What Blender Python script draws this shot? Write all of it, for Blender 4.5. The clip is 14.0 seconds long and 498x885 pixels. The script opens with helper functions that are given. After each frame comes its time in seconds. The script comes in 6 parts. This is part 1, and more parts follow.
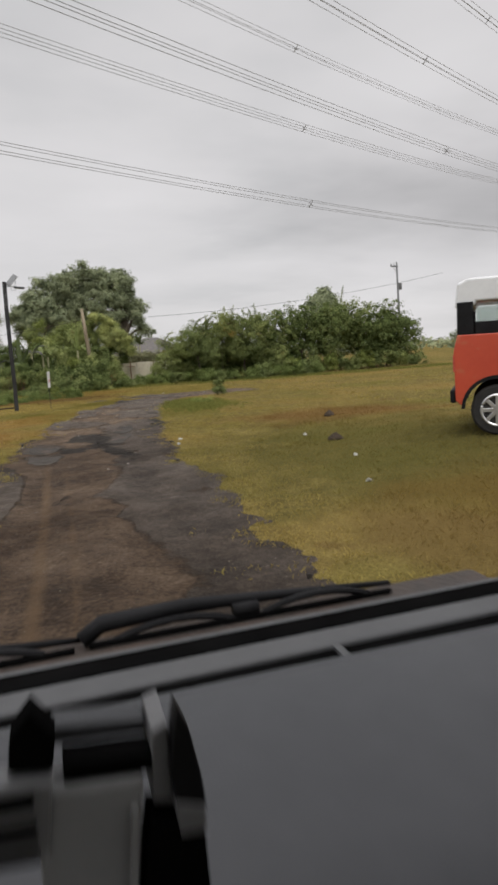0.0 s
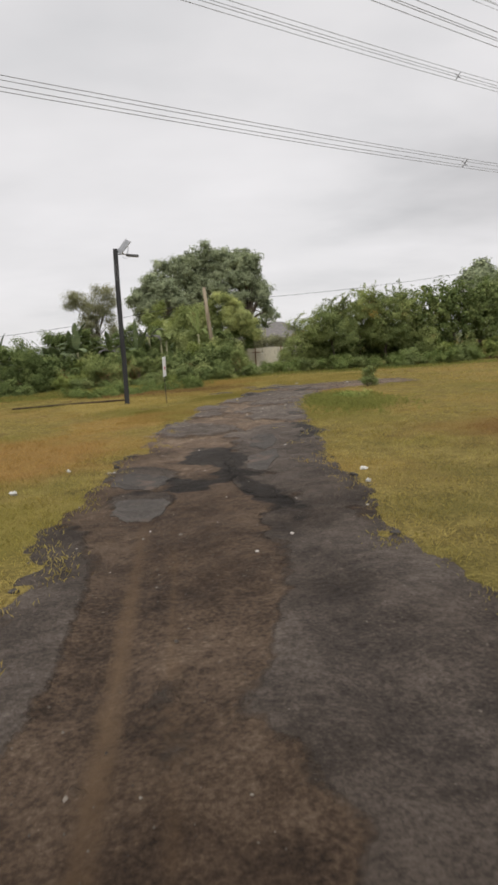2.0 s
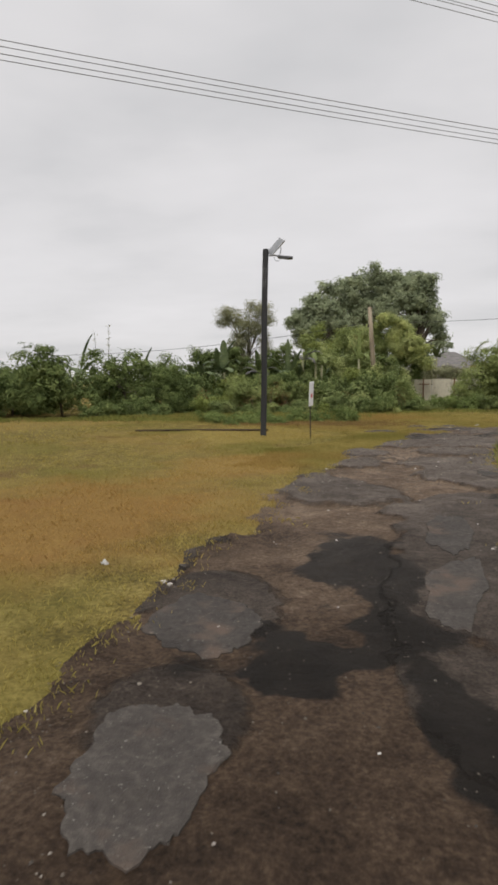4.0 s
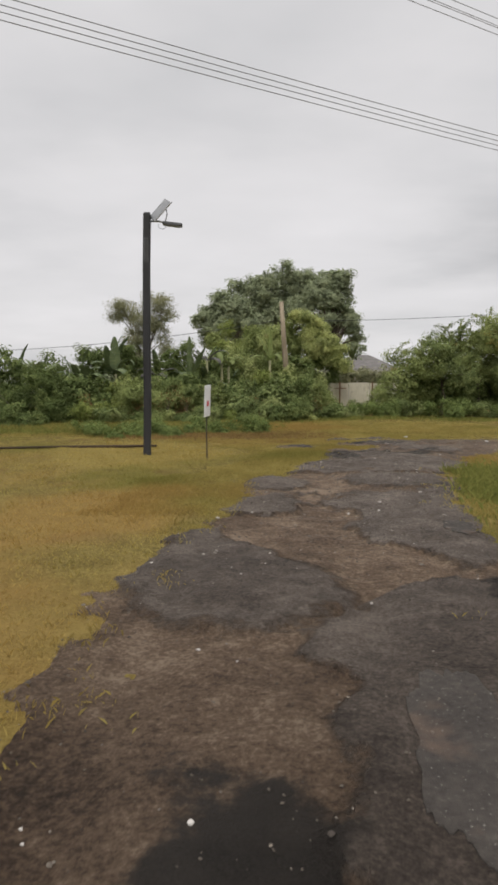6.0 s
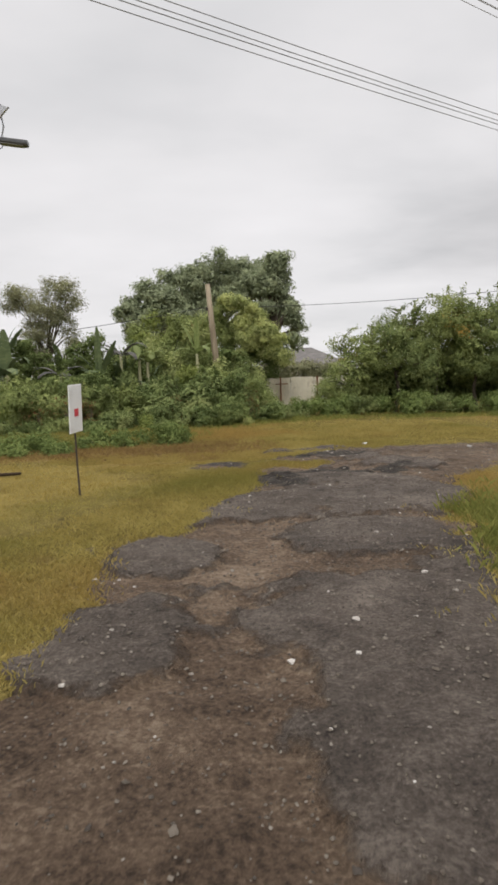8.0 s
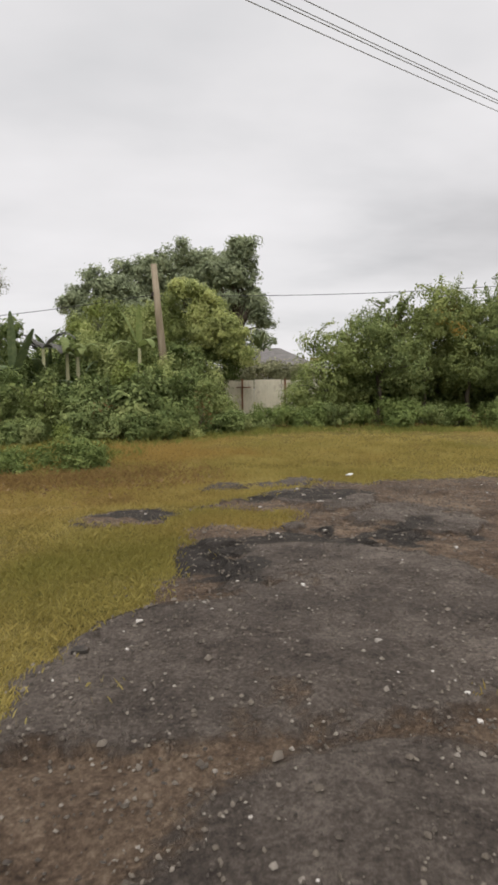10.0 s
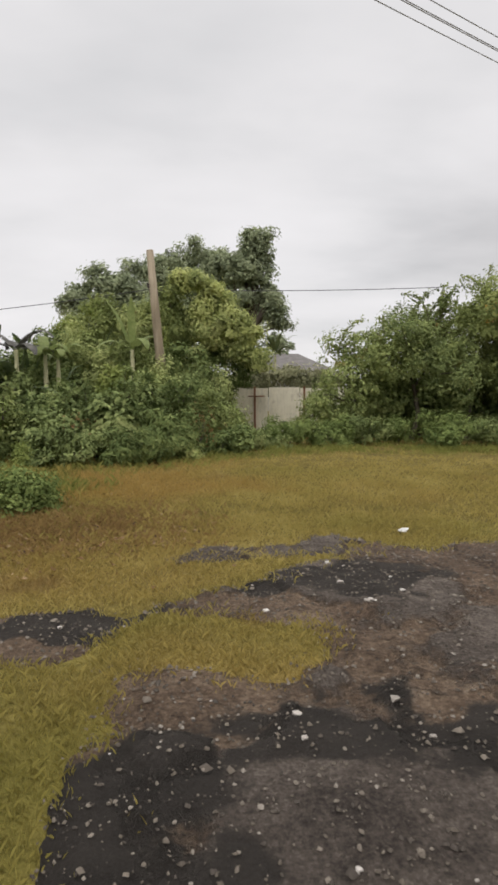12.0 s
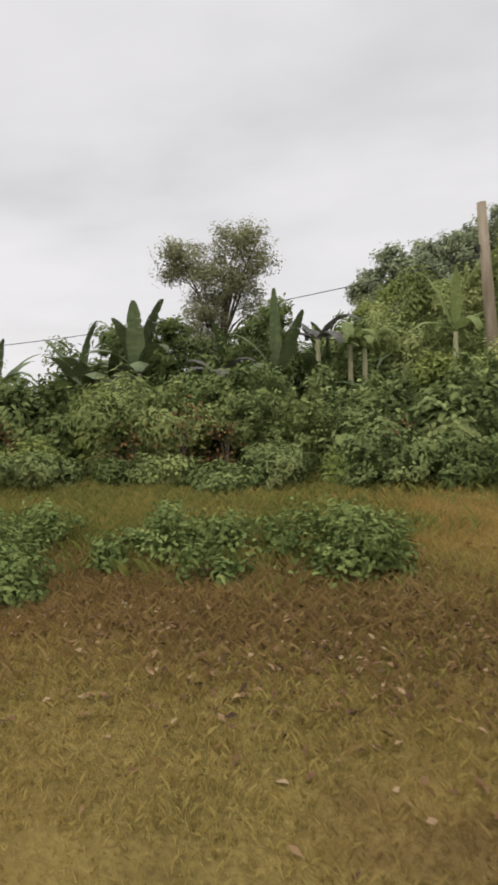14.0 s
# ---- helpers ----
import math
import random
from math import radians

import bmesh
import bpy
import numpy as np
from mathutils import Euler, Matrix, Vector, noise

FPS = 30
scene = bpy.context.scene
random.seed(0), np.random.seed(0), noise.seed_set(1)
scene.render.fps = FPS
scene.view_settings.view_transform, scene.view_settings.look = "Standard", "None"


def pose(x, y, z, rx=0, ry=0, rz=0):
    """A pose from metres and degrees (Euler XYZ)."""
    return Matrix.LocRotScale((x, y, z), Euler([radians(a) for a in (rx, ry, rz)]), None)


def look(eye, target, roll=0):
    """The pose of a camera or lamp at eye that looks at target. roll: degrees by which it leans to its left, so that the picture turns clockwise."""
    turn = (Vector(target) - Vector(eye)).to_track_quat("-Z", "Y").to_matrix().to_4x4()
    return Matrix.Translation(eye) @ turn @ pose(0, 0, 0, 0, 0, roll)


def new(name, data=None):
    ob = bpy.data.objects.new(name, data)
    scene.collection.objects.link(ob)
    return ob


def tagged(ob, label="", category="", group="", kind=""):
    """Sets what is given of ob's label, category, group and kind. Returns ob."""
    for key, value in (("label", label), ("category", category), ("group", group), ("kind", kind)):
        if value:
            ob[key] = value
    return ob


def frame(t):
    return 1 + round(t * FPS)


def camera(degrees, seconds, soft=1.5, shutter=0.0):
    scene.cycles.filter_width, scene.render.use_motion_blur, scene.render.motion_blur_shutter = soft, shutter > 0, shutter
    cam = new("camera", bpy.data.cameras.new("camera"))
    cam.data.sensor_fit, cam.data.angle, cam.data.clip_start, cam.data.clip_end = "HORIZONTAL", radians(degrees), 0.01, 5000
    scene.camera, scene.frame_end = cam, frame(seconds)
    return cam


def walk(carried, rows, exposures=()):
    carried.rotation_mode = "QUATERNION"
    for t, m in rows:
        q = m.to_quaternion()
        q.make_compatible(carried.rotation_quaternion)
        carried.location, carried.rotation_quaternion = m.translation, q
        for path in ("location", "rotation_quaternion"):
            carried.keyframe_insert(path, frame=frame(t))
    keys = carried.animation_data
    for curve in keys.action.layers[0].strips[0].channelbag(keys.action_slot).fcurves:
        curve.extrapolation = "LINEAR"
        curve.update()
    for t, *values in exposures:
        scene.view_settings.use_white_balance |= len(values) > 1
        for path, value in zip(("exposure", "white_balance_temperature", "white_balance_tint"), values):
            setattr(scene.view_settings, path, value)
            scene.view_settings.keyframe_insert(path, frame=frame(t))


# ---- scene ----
cam = camera(43.4, 14.0, soft=3.0, shutter=0.12)
METRES, EYE, TILT, LEAN, TURN = 27.273, 1.5, 0.0, 0.0, -15.7
ROWS = [
    (0.0, 0.0, 0.0, 0.0, -0.52, -8.31, 3.54),
    (0.5, -0.0167, 0.0596, -0.0036, -0.53, -7.25, 3.54),
    (1.0, -0.0257, 0.0951, -0.0028, 1.51, -8.33, 4.29),
    (1.5, -0.0393, 0.1448, -0.0043, 8.17, -8.19, 2.06),
    (2.0, -0.0496, 0.1837, -0.0048, 10.07, -8.77, 3.68),
    (2.5, -0.059, 0.2198, -0.0052, 19.55, -5.78, -0.43),
    (3.0, -0.0686, 0.2578, -0.0064, 23.99, -6.12, -0.53),
    (5.5, -0.1071, 0.4262, -0.0083, 23.45, -5.23, 1.63),
    (6.0, -0.1161, 0.4613, -0.0085, 16.77, -5.54, 0.04),
    (6.5, -0.1221, 0.4994, -0.0097, 15.67, -5.68, 0.55),
    (7.0, -0.1269, 0.5363, -0.0092, 14.22, -5.31, 0.91),
    (7.5, -0.1323, 0.5768, -0.0112, 12.86, -5.35, 0.29),
    (8.0, -0.1345, 0.6123, -0.0109, 11.65, -5.79, 1.87),
    (10.5, -0.1496, 0.7892, -0.0115, 7.84, -5.5, 0.22),
    (11.0, -0.1507, 0.8159, -0.0108, 7.07, -5.04, 0.16),
    (11.5, -0.154, 0.8426, -0.0093, 7.77, -4.72, -0.38),
    (12.0, -0.1603, 0.869, -0.011, 10.4, -4.95, 0.33),
    (12.5, -0.1693, 0.8901, -0.0096, 14.64, -5.12, 1.26),
    (13.0, -0.184, 0.9141, -0.0099, 20.01, -5.89, 1.44),
    (13.5, -0.2022, 0.9342, -0.0088, 26.66, -4.99, 1.55),
    (14.0, -0.2288, 0.9559, -0.0107, 35.21, -5.0, 1.89),
]
walk(cam, [(t, pose(0, 0, EYE, TILT, LEAN, TURN) @ pose(METRES * x, METRES * y, METRES * z, 90 + pitch, roll, yaw)) for t, x, y, z, yaw, pitch, roll in ROWS],
     exposures=((0.0, 0.04), (1.0, 0.06), (1.7, 0.24), (2.3, 0.26), (3.0, 0.14), (6.5, 0.15), (8.0, 0.3), (11.0, 0.3), (12.8, 0.3), (13.5, 0.33), (14.0, 0.25)))

# ------------------------------------------------------------------ world and light
def overcast_world():
    w = bpy.data.worlds.new("overcast_sky")
    w.use_nodes = True
    nt = w.node_tree
    nt.nodes.clear()
    N, L = nt.nodes.new, nt.links.new
    out, bg = N("ShaderNodeOutputWorld"), N("ShaderNodeBackground")
    sky = N("ShaderNodeTexSky")
    sky.sky_type, sky.sun_disc = "NISHITA", False
    sky.sun_elevation, sky.sun_rotation = radians(48), radians(200)
    co, sep = N("ShaderNodeTexCoord"), N("ShaderNodeSeparateXYZ")
    L(co.outputs["Generated"], sep.inputs[0])
    up = N("ShaderNodeMath"); up.operation = "ADD"; up.inputs[1].default_value = 0.16
    clampz = N("ShaderNodeMath"); clampz.operation = "MAXIMUM"; clampz.inputs[1].default_value = 0.0
    L(sep.outputs["Z"], clampz.inputs[0]); L(clampz.outputs[0], up.inputs[0])
    flat = N("ShaderNodeVectorMath"); flat.operation = "DIVIDE"
    comb = N("ShaderNodeCombineXYZ")
    for i in range(3):
        L(up.outputs[0], comb.inputs[i])
    L(co.outputs["Generated"], flat.inputs[0]); L(comb.outputs[0], flat.inputs[1])
    stretch = N("ShaderNodeMapping")
    stretch.inputs["Scale"].default_value = (0.8, 1.0, 0.5)
    stretch.inputs["Location"].default_value = CLOUD_SHIFT
    L(flat.outputs[0], stretch.inputs["Vector"])
    big, small = N("ShaderNodeTexNoise"), N("ShaderNodeTexNoise")
    big.inputs["Scale"].default_value, big.inputs["Detail"].default_value = 0.75, 5
    small.inputs["Scale"].default_value, small.inputs["Detail"].default_value = 2.6, 6
    for n in (big, small):
        n.inputs["Roughness"].default_value = 0.5
        L(stretch.outputs[0], n.inputs["Vector"])
    mixn = N("ShaderNodeMix"); mixn.inputs["Factor"].default_value = 0.16
    L(big.outputs["Fac"], mixn.inputs["A"]); L(small.outputs["Fac"], mixn.inputs["B"])
    ramp = N("ShaderNodeValToRGB")
    ramp.color_ramp.elements[0].position, ramp.color_ramp.elements[0].color = 0.34, (0.57, 0.566, 0.576, 1)
    ramp.color_ramp.elements[1].position, ramp.color_ramp.elements[1].color = 0.61, (0.74, 0.723, 0.733, 1)
    e = ramp.color_ramp.elements.new(0.47); e.color = (0.675, 0.662, 0.67, 1)
    L(mixn.outputs["Result"], ramp.inputs["Fac"])
    # an overcast sky grows brighter towards the zenith
    high = N("ShaderNodeMapRange"); high.interpolation_type = "SMOOTHSTEP"
    for k, v in (("From Min", 0.5), ("From Max", 0.95), ("To Min", 1.0), ("To Max", ZENITH)):
        high.inputs[k].default_value = v
    L(sep.outputs["Z"], high.inputs["Value"])
    mul = N("ShaderNodeVectorMath"); mul.operation = "SCALE"
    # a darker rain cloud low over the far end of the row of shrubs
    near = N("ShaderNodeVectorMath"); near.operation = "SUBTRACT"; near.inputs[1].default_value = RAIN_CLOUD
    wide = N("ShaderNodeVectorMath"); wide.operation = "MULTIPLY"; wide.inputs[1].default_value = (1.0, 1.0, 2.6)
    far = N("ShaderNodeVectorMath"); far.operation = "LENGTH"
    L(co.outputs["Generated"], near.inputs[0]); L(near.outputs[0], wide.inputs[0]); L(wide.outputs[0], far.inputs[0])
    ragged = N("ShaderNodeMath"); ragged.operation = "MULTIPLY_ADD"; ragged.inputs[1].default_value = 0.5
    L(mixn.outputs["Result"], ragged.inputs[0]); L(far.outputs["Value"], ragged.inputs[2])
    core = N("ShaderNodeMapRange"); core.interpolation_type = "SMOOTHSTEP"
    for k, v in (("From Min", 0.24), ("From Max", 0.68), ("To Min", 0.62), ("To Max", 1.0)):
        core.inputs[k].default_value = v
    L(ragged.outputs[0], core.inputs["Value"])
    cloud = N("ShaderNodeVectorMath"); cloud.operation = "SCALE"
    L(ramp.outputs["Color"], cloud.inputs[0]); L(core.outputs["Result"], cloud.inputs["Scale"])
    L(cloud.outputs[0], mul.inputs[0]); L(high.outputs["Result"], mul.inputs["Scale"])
    dim = N("ShaderNodeVectorMath"); dim.operation = "SCALE"; dim.inputs["Scale"].default_value = 0.06
    L(sky.outputs["Color"], dim.inputs[0])
    veil = N("ShaderNodeMix"); veil.data_type = "RGBA"; veil.inputs["Factor"].default_value = 0.95
    L(dim.outputs[0], veil.inputs["A"]); L(mul.outputs[0], veil.inputs["B"])
    L(veil.outputs["Result"], bg.inputs["Color"])
    bg.inputs["Strength"].default_value = SKY
    L(bg.outputs[0], out.inputs["Surface"])
    scene.world = w


SKY, ZENITH, CLOUD_SHIFT = 1.0, 3.0, (0.3, 1.2, 0.0)
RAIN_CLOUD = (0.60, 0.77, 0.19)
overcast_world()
sun = new("sun", bpy.data.lights.new("sun", "SUN"))
sun.data.energy, sun.data.angle, sun.data.color = 0.9, radians(40), (1.0, 0.985, 0.96)
sun.matrix_world = look((0, 0, 0), (0.25, 0.62, -0.75))

# ------------------------------------------------------------------ materials


def material(name, colours, scale=4.0, rough=0.85, bump=0.0, bump_scale=40.0, metal=0.0, fine=0.25, per_piece=0.0, spots=None, translucent=0.0,
             stretch=(1, 1, 1), spec=0.3, island=False, bump_distance=0.02, zones=()):
    """Colours: [(place in the ramp, (r, g, b)), ...] over noise at two scales."""
    m = bpy.data.materials.new(name)
    m.use_nodes = True
    nt = m.node_tree
    N, L = nt.nodes.new, nt.links.new
    p = nt.nodes["Principled BSDF"]
    p.inputs["Roughness"].default_value, p.inputs["Metallic"].default_value = rough, metal
    p.inputs["Specular IOR Level"].default_value = spec
    co, mp = N("ShaderNodeTexCoord"), N("ShaderNodeMapping")
    mp.inputs["Scale"].default_value = stretch
    L(co.outputs["Object"], mp.inputs["Vector"])
    a, b = N("ShaderNodeTexNoise"), N("ShaderNodeTexNoise")
    a.inputs["Scale"].default_value, a.inputs["Detail"].default_value = scale, 4
    b.inputs["Scale"].default_value, b.inputs["Detail"].default_value = scale * 9, 5
    mix = N("ShaderNodeMix"); mix.inputs["Factor"].default_value = fine
    for n, k in ((a, "A"), (b, "B")):
        L(mp.outputs[0], n.inputs["Vector"]); L(n.outputs["Fac"], mix.inputs[k])
    value = mix.outputs["Result"]
    if per_piece:
        if island:
            src = N("ShaderNodeNewGeometry").outputs["Random Per Island"]
        else:
            src = N("ShaderNodeObjectInfo").outputs["Random"]
        pm = N("ShaderNodeMix"); pm.inputs["Factor"].default_value = per_piece
        L(value, pm.inputs["A"]); L(src, pm.inputs["B"])
        value = pm.outputs["Result"]
    ramp = N("ShaderNodeValToRGB")
    el = ramp.color_ramp.elements
    el[0].position, el[0].color = colours[0][0], (*colours[0][1], 1)
    el[1].position, el[1].color = colours[-1][0], (*colours[-1][1], 1)
    for pos, c in colours[1:-1]:
        el.new(pos).color = (*c, 1)
    L(value, ramp.inputs["Fac"])
    col = ramp.outputs["Color"]
    for (sc, lo, hi, c) in spots or ():
        s = N("ShaderNodeTexNoise"); s.inputs["Scale"].default_value, s.inputs["Detail"].default_value = sc, 5
        L(co.outputs["Object"], s.inputs["Vector"])
        r = N("ShaderNodeMapRange"); r.inputs["From Min"].default_value, r.inputs["From Max"].default_value = lo, hi
        L(s.outputs["Fac"], r.inputs["Value"])
        cm = N("ShaderNodeMix"); cm.data_type = "RGBA"; cm.inputs["B"].default_value = (*c, 1)
        L(r.outputs["Result"], cm.inputs["Factor"]); L(col, cm.inputs["A"])
        col = cm.outputs["Result"]
    # wide zones with ragged borders: x, y, reach in x and y, colour
    for zx, zy, rx, ry, c in zones:
        mp2, far, rag = N("ShaderNodeMapping"), N("ShaderNodeVectorMath"), N("ShaderNodeTexNoise")
        mp2.inputs["Location"].default_value, mp2.inputs["Scale"].default_value = (-zx / rx, -zy / ry, 0), (1 / rx, 1 / ry, 0)
        far.operation = "LENGTH"
        rag.inputs["Scale"].default_value, rag.inputs["Detail"].default_value = 0.9, 7
        L(co.outputs["Object"], mp2.inputs["Vector"]); L(mp2.outputs[0], far.inputs[0]); L(co.outputs["Object"], rag.inputs["Vector"])
        sm, rg, cm = N("ShaderNodeMath"), N("ShaderNodeMapRange"), N("ShaderNodeMix")
        sm.operation = "MULTIPLY_ADD"; sm.inputs[1].default_value = 1.3
        L(rag.outputs["Fac"], sm.inputs[0]); L(far.outputs["Value"], sm.inputs[2])
        rg.interpolation_type = "SMOOTHSTEP"
        rg.inputs["From Min"].default_value, rg.inputs["From Max"].default_value = 1.05, 1.75
        rg.inputs["To Min"].default_value, rg.inputs["To Max"].default_value = 0.72, 0.0
        L(sm.outputs[0], rg.inputs["Value"])
        cm.data_type = "RGBA"; cm.inputs["B"].default_value = (*c, 1)
        L(rg.outputs["Result"], cm.inputs["Factor"]); L(col, cm.inputs["A"])
        col = cm.outputs["Result"]
    L(col, p.inputs["Base Color"])
    if bump:
        bn, bu = N("ShaderNodeTexNoise"), N("ShaderNodeBump")
        bn.inputs["Scale"].default_value, bn.inputs["Detail"].default_value = bump_scale, 6
        L(co.outputs["Object"], bn.inputs["Vector"])
        bu.inputs["Strength"].default_value, bu.inputs["Distance"].default_value = bump, bump_distance
        L(bn.outputs["Fac"], bu.inputs["Height"]); L(bu.outputs["Normal"], p.inputs["Normal"])
    if translucent:
        tr, sh = N("ShaderNodeBsdfTranslucent"), N("ShaderNodeMixShader")
        sh.inputs["Fac"].default_value = translucent
        L(col, tr.inputs["Color"]); L(p.outputs[0], sh.inputs[1]); L(tr.outputs[0], sh.inputs[2])
        L(sh.outputs[0], nt.nodes["Material Output"].inputs["Surface"])
    return m


def leaf_material(name, dark, mid, light, extra=None, translucent=0.27):
    cols = [(0.26, tuple(v * 0.8 for v in dark)), (0.5, mid), (0.74, light)]
    return material(name, cols, scale=1.1, rough=0.78, fine=0.3, per_piece=0.2, island=True, translucent=translucent, spec=0.1, spots=extra)


GRASS_SPOTS = [(0.22, 0.47, 0.66, (0.325, 0.23, 0.075)), (0.3, 0.52, 0.7, (0.19, 0.172, 0.042)), (0.7, 0.62, 0.76, (0.17, 0.10, 0.05))]
GRASS = [(0.25, (0.15, 0.133, 0.043)), (0.5, (0.35, 0.28, 0.085)), (0.75, (0.47, 0.395, 0.148))]
ZONES = ((5.2, 8.0, 4.0, 6.0, (0.13, 0.118, 0.034)), (4.4, 5.0, 2.2, 1.8, (0.19, 0.125, 0.036)), (2.9, 4.3, 0.9, 1.6, (0.22, 0.15, 0.055)), (6.6, 14.5, 3.2, 2.4, (0.19, 0.1, 0.036)), (-2.9, 15.5, 2.4, 3.2, (0.33, 0.185, 0.06)), (-2.4, 11.0, 1.8, 1.7, (0.22, 0.19, 0.045)), (-1.8, 20.2, 1.5, 2.2, (0.36, 0.23, 0.075)), (0.5, 33.0, 3.5, 1.3, (0.33, 0.215, 0.068)), (-2.4, 26.2, 2.4, 3.0, (0.36, 0.275, 0.083)))
M = {}
M["soil"] = material("grass_soil", [(0.34, (0.055, 0.043, 0.017)), (0.5, (0.138, 0.108, 0.035)), (0.66, (0.245, 0.195, 0.066))], 3.2, 0.95, 0.9, 34, fine=0.62, spots=[(sc, lo, hi, tuple(v * 0.62 for v in c)) for sc, lo, hi, c in GRASS_SPOTS], bump_distance=0.05, spec=0.02, zones=[(*z[:4], tuple(v * 0.62 for v in z[4])) for z in ZONES])
M["grass"] = material("grass_blades", GRASS, 1.2, 0.75, fine=0.3, per_piece=0.18, island=True, spots=GRASS_SPOTS, translucent=0.2, zones=ZONES, spec=0.06)
M["dry_grass"] = material("dry_brown_grass", [(0.25, (0.135, 0.085, 0.036)), (0.5, (0.26, 0.17, 0.065)), (0.75, (0.36, 0.27, 0.11))], 1.0, 0.8, fine=0.3, per_piece=0.25, island=True, translucent=0.15, spec=0.06)
M["tall_grass"] = material("tall_grass", [(0.25, (0.15, 0.145, 0.04)), (0.5, (0.28, 0.24, 0.068)), (0.8, (0.38, 0.28, 0.09))], 0.8, 0.7, fine=0.3, per_piece=0.4, island=True, translucent=0.25, spec=0.06)

M["green_grass"] = material("green_grass", [(0.25, (0.12, 0.13, 0.032)), (0.5, (0.2, 0.21, 0.055)), (0.8, (0.3, 0.285, 0.085))], 0.8, 0.7, fine=0.3, per_piece=0.4, island=True, translucent=0.25, spec=0.06)


def road_material():
    """Brown dirt and gravel where the asphalt has worn away, after the mesh's wear and tar values with a ragged edge."""
    m = bpy.data.materials.new("worn_road")
    m.use_nodes = True
    nt = m.node_tree
    N, L = nt.nodes.new, nt.links.new
    p = nt.nodes["Principled BSDF"]
    co = N("ShaderNodeTexCoord")

    def noise_at(scale, detail=5, rough=0.6):
        n = N("ShaderNodeTexNoise")
        n.inputs["Scale"].default_value, n.inputs["Detail"].default_value, n.inputs["Roughness"].default_value = scale, detail, rough
        L(co.outputs["Object"], n.inputs["Vector"])
        return n.outputs["Fac"]

    def ramp_of(src, *stops):
        r = N("ShaderNodeValToRGB")
        el = r.color_ramp.elements
        el[0].position, el[0].color = stops[0][0], (*stops[0][1], 1)
        el[1].position, el[1].color = stops[-1][0], (*stops[-1][1], 1)
        for pos, c in stops[1:-1]:
            el.new(pos).color = (*c, 1)
        L(src, r.inputs["Fac"])
        return r.outputs["Color"]

    def ragged(name, amount, lo, hi):
        at = N("ShaderNodeAttribute"); at.attribute_name = name
        add = N("ShaderNodeMath"); add.operation = "MULTIPLY_ADD"
        add.inputs[1].default_value = amount
        L(noise_at(3.6, 10, 0.74), add.inputs[0]); L(at.outputs["Fac"], add.inputs[2])
        mr = N("ShaderNodeMapRange"); mr.interpolation_type = "SMOOTHSTEP"
        mr.inputs["From Min"].default_value, mr.inputs["From Max"].default_value = lo + amount * 0.5, hi + amount * 0.5
        L(add.outputs[0], mr.inputs["Value"])
        return mr.outputs["Result"]

    def mixed(fac, a, b):
        x = N("ShaderNodeMix"); x.data_type = "RGBA"
        L(fac, x.inputs["Factor"]); L(a, x.inputs["A"]); L(b, x.inputs["B"])
        return x.outputs["Result"]

    def joined(a, b, f):
        x = N("ShaderNodeMix"); x.inputs["Factor"].default_value = f
        L(a, x.inputs["A"]); L(b, x.inputs["B"])
        return x.outputs["Result"]

    dirt = ramp_of(joined(joined(noise_at(1.3), noise_at(7, 8, 0.7), 0.45), noise_at(34, 8, 0.75), 0.45), (0.4, (0.036, 0.026, 0.018)), (0.47, (0.094, 0.065, 0.044)), (0.54, (0.168, 0.12, 0.081)), (0.61, (0.28, 0.215, 0.155)))
    old = ramp_of(joined(joined(noise_at(1.7), noise_at(9, 8, 0.7), 0.45), noise_at(45, 8, 0.75), 0.45), (0.4, (0.038, 0.031, 0.026)), (0.5, (0.1, 0.082, 0.067)), (0.61, (0.21, 0.175, 0.145)))
    tar = ramp_of(joined(noise_at(3.0), noise_at(110, 6), 0.5), (0.35, (0.022, 0.019, 0.016)), (0.7, (0.058, 0.05, 0.042)))
    worn = ragged("wear", 0.9, -0.08, 0.1)
    pale = N("ShaderNodeRGB"); pale.outputs[0].default_value = (0.205, 0.138, 0.08, 1)
    dirt = mixed(ragged("track", 1.0, 0.45, 1.3), dirt, pale.outputs[0])
    col = mixed(ragged("tar", 1.1, -0.08, 0.2), mixed(worn, dirt, old), tar)
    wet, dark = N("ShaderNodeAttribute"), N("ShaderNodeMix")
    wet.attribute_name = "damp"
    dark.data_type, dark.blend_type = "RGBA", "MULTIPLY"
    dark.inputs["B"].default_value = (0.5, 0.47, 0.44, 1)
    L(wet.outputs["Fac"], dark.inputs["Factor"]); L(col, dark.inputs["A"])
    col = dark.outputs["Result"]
    L(col, p.inputs["Base Color"])
    rr = N("ShaderNodeMapRange"); rr.inputs["To Min"].default_value, rr.inputs["To Max"].default_value = 0.55, 0.95
    L(noise_at(1.1), rr.inputs["Value"]); L(rr.outputs["Result"], p.inputs["Roughness"])
    p.inputs["Specular IOR Level"].default_value = 0.1
    bu, b2 = N("ShaderNodeBump"), N("ShaderNodeBump")
    bu.inputs["Strength"].default_value, bu.inputs["Distance"].default_value = 1.0, 0.05
    L(noise_at(24, 9, 0.75), bu.inputs["Height"])
    b2.inputs["Strength"].default_value, b2.inputs["Distance"].default_value = 1.0, 0.025
    L(worn, b2.inputs["Height"]); L(bu.outputs["Normal"], b2.inputs["Normal"]); L(b2.outputs["Normal"], p.inputs["Normal"])
    return m


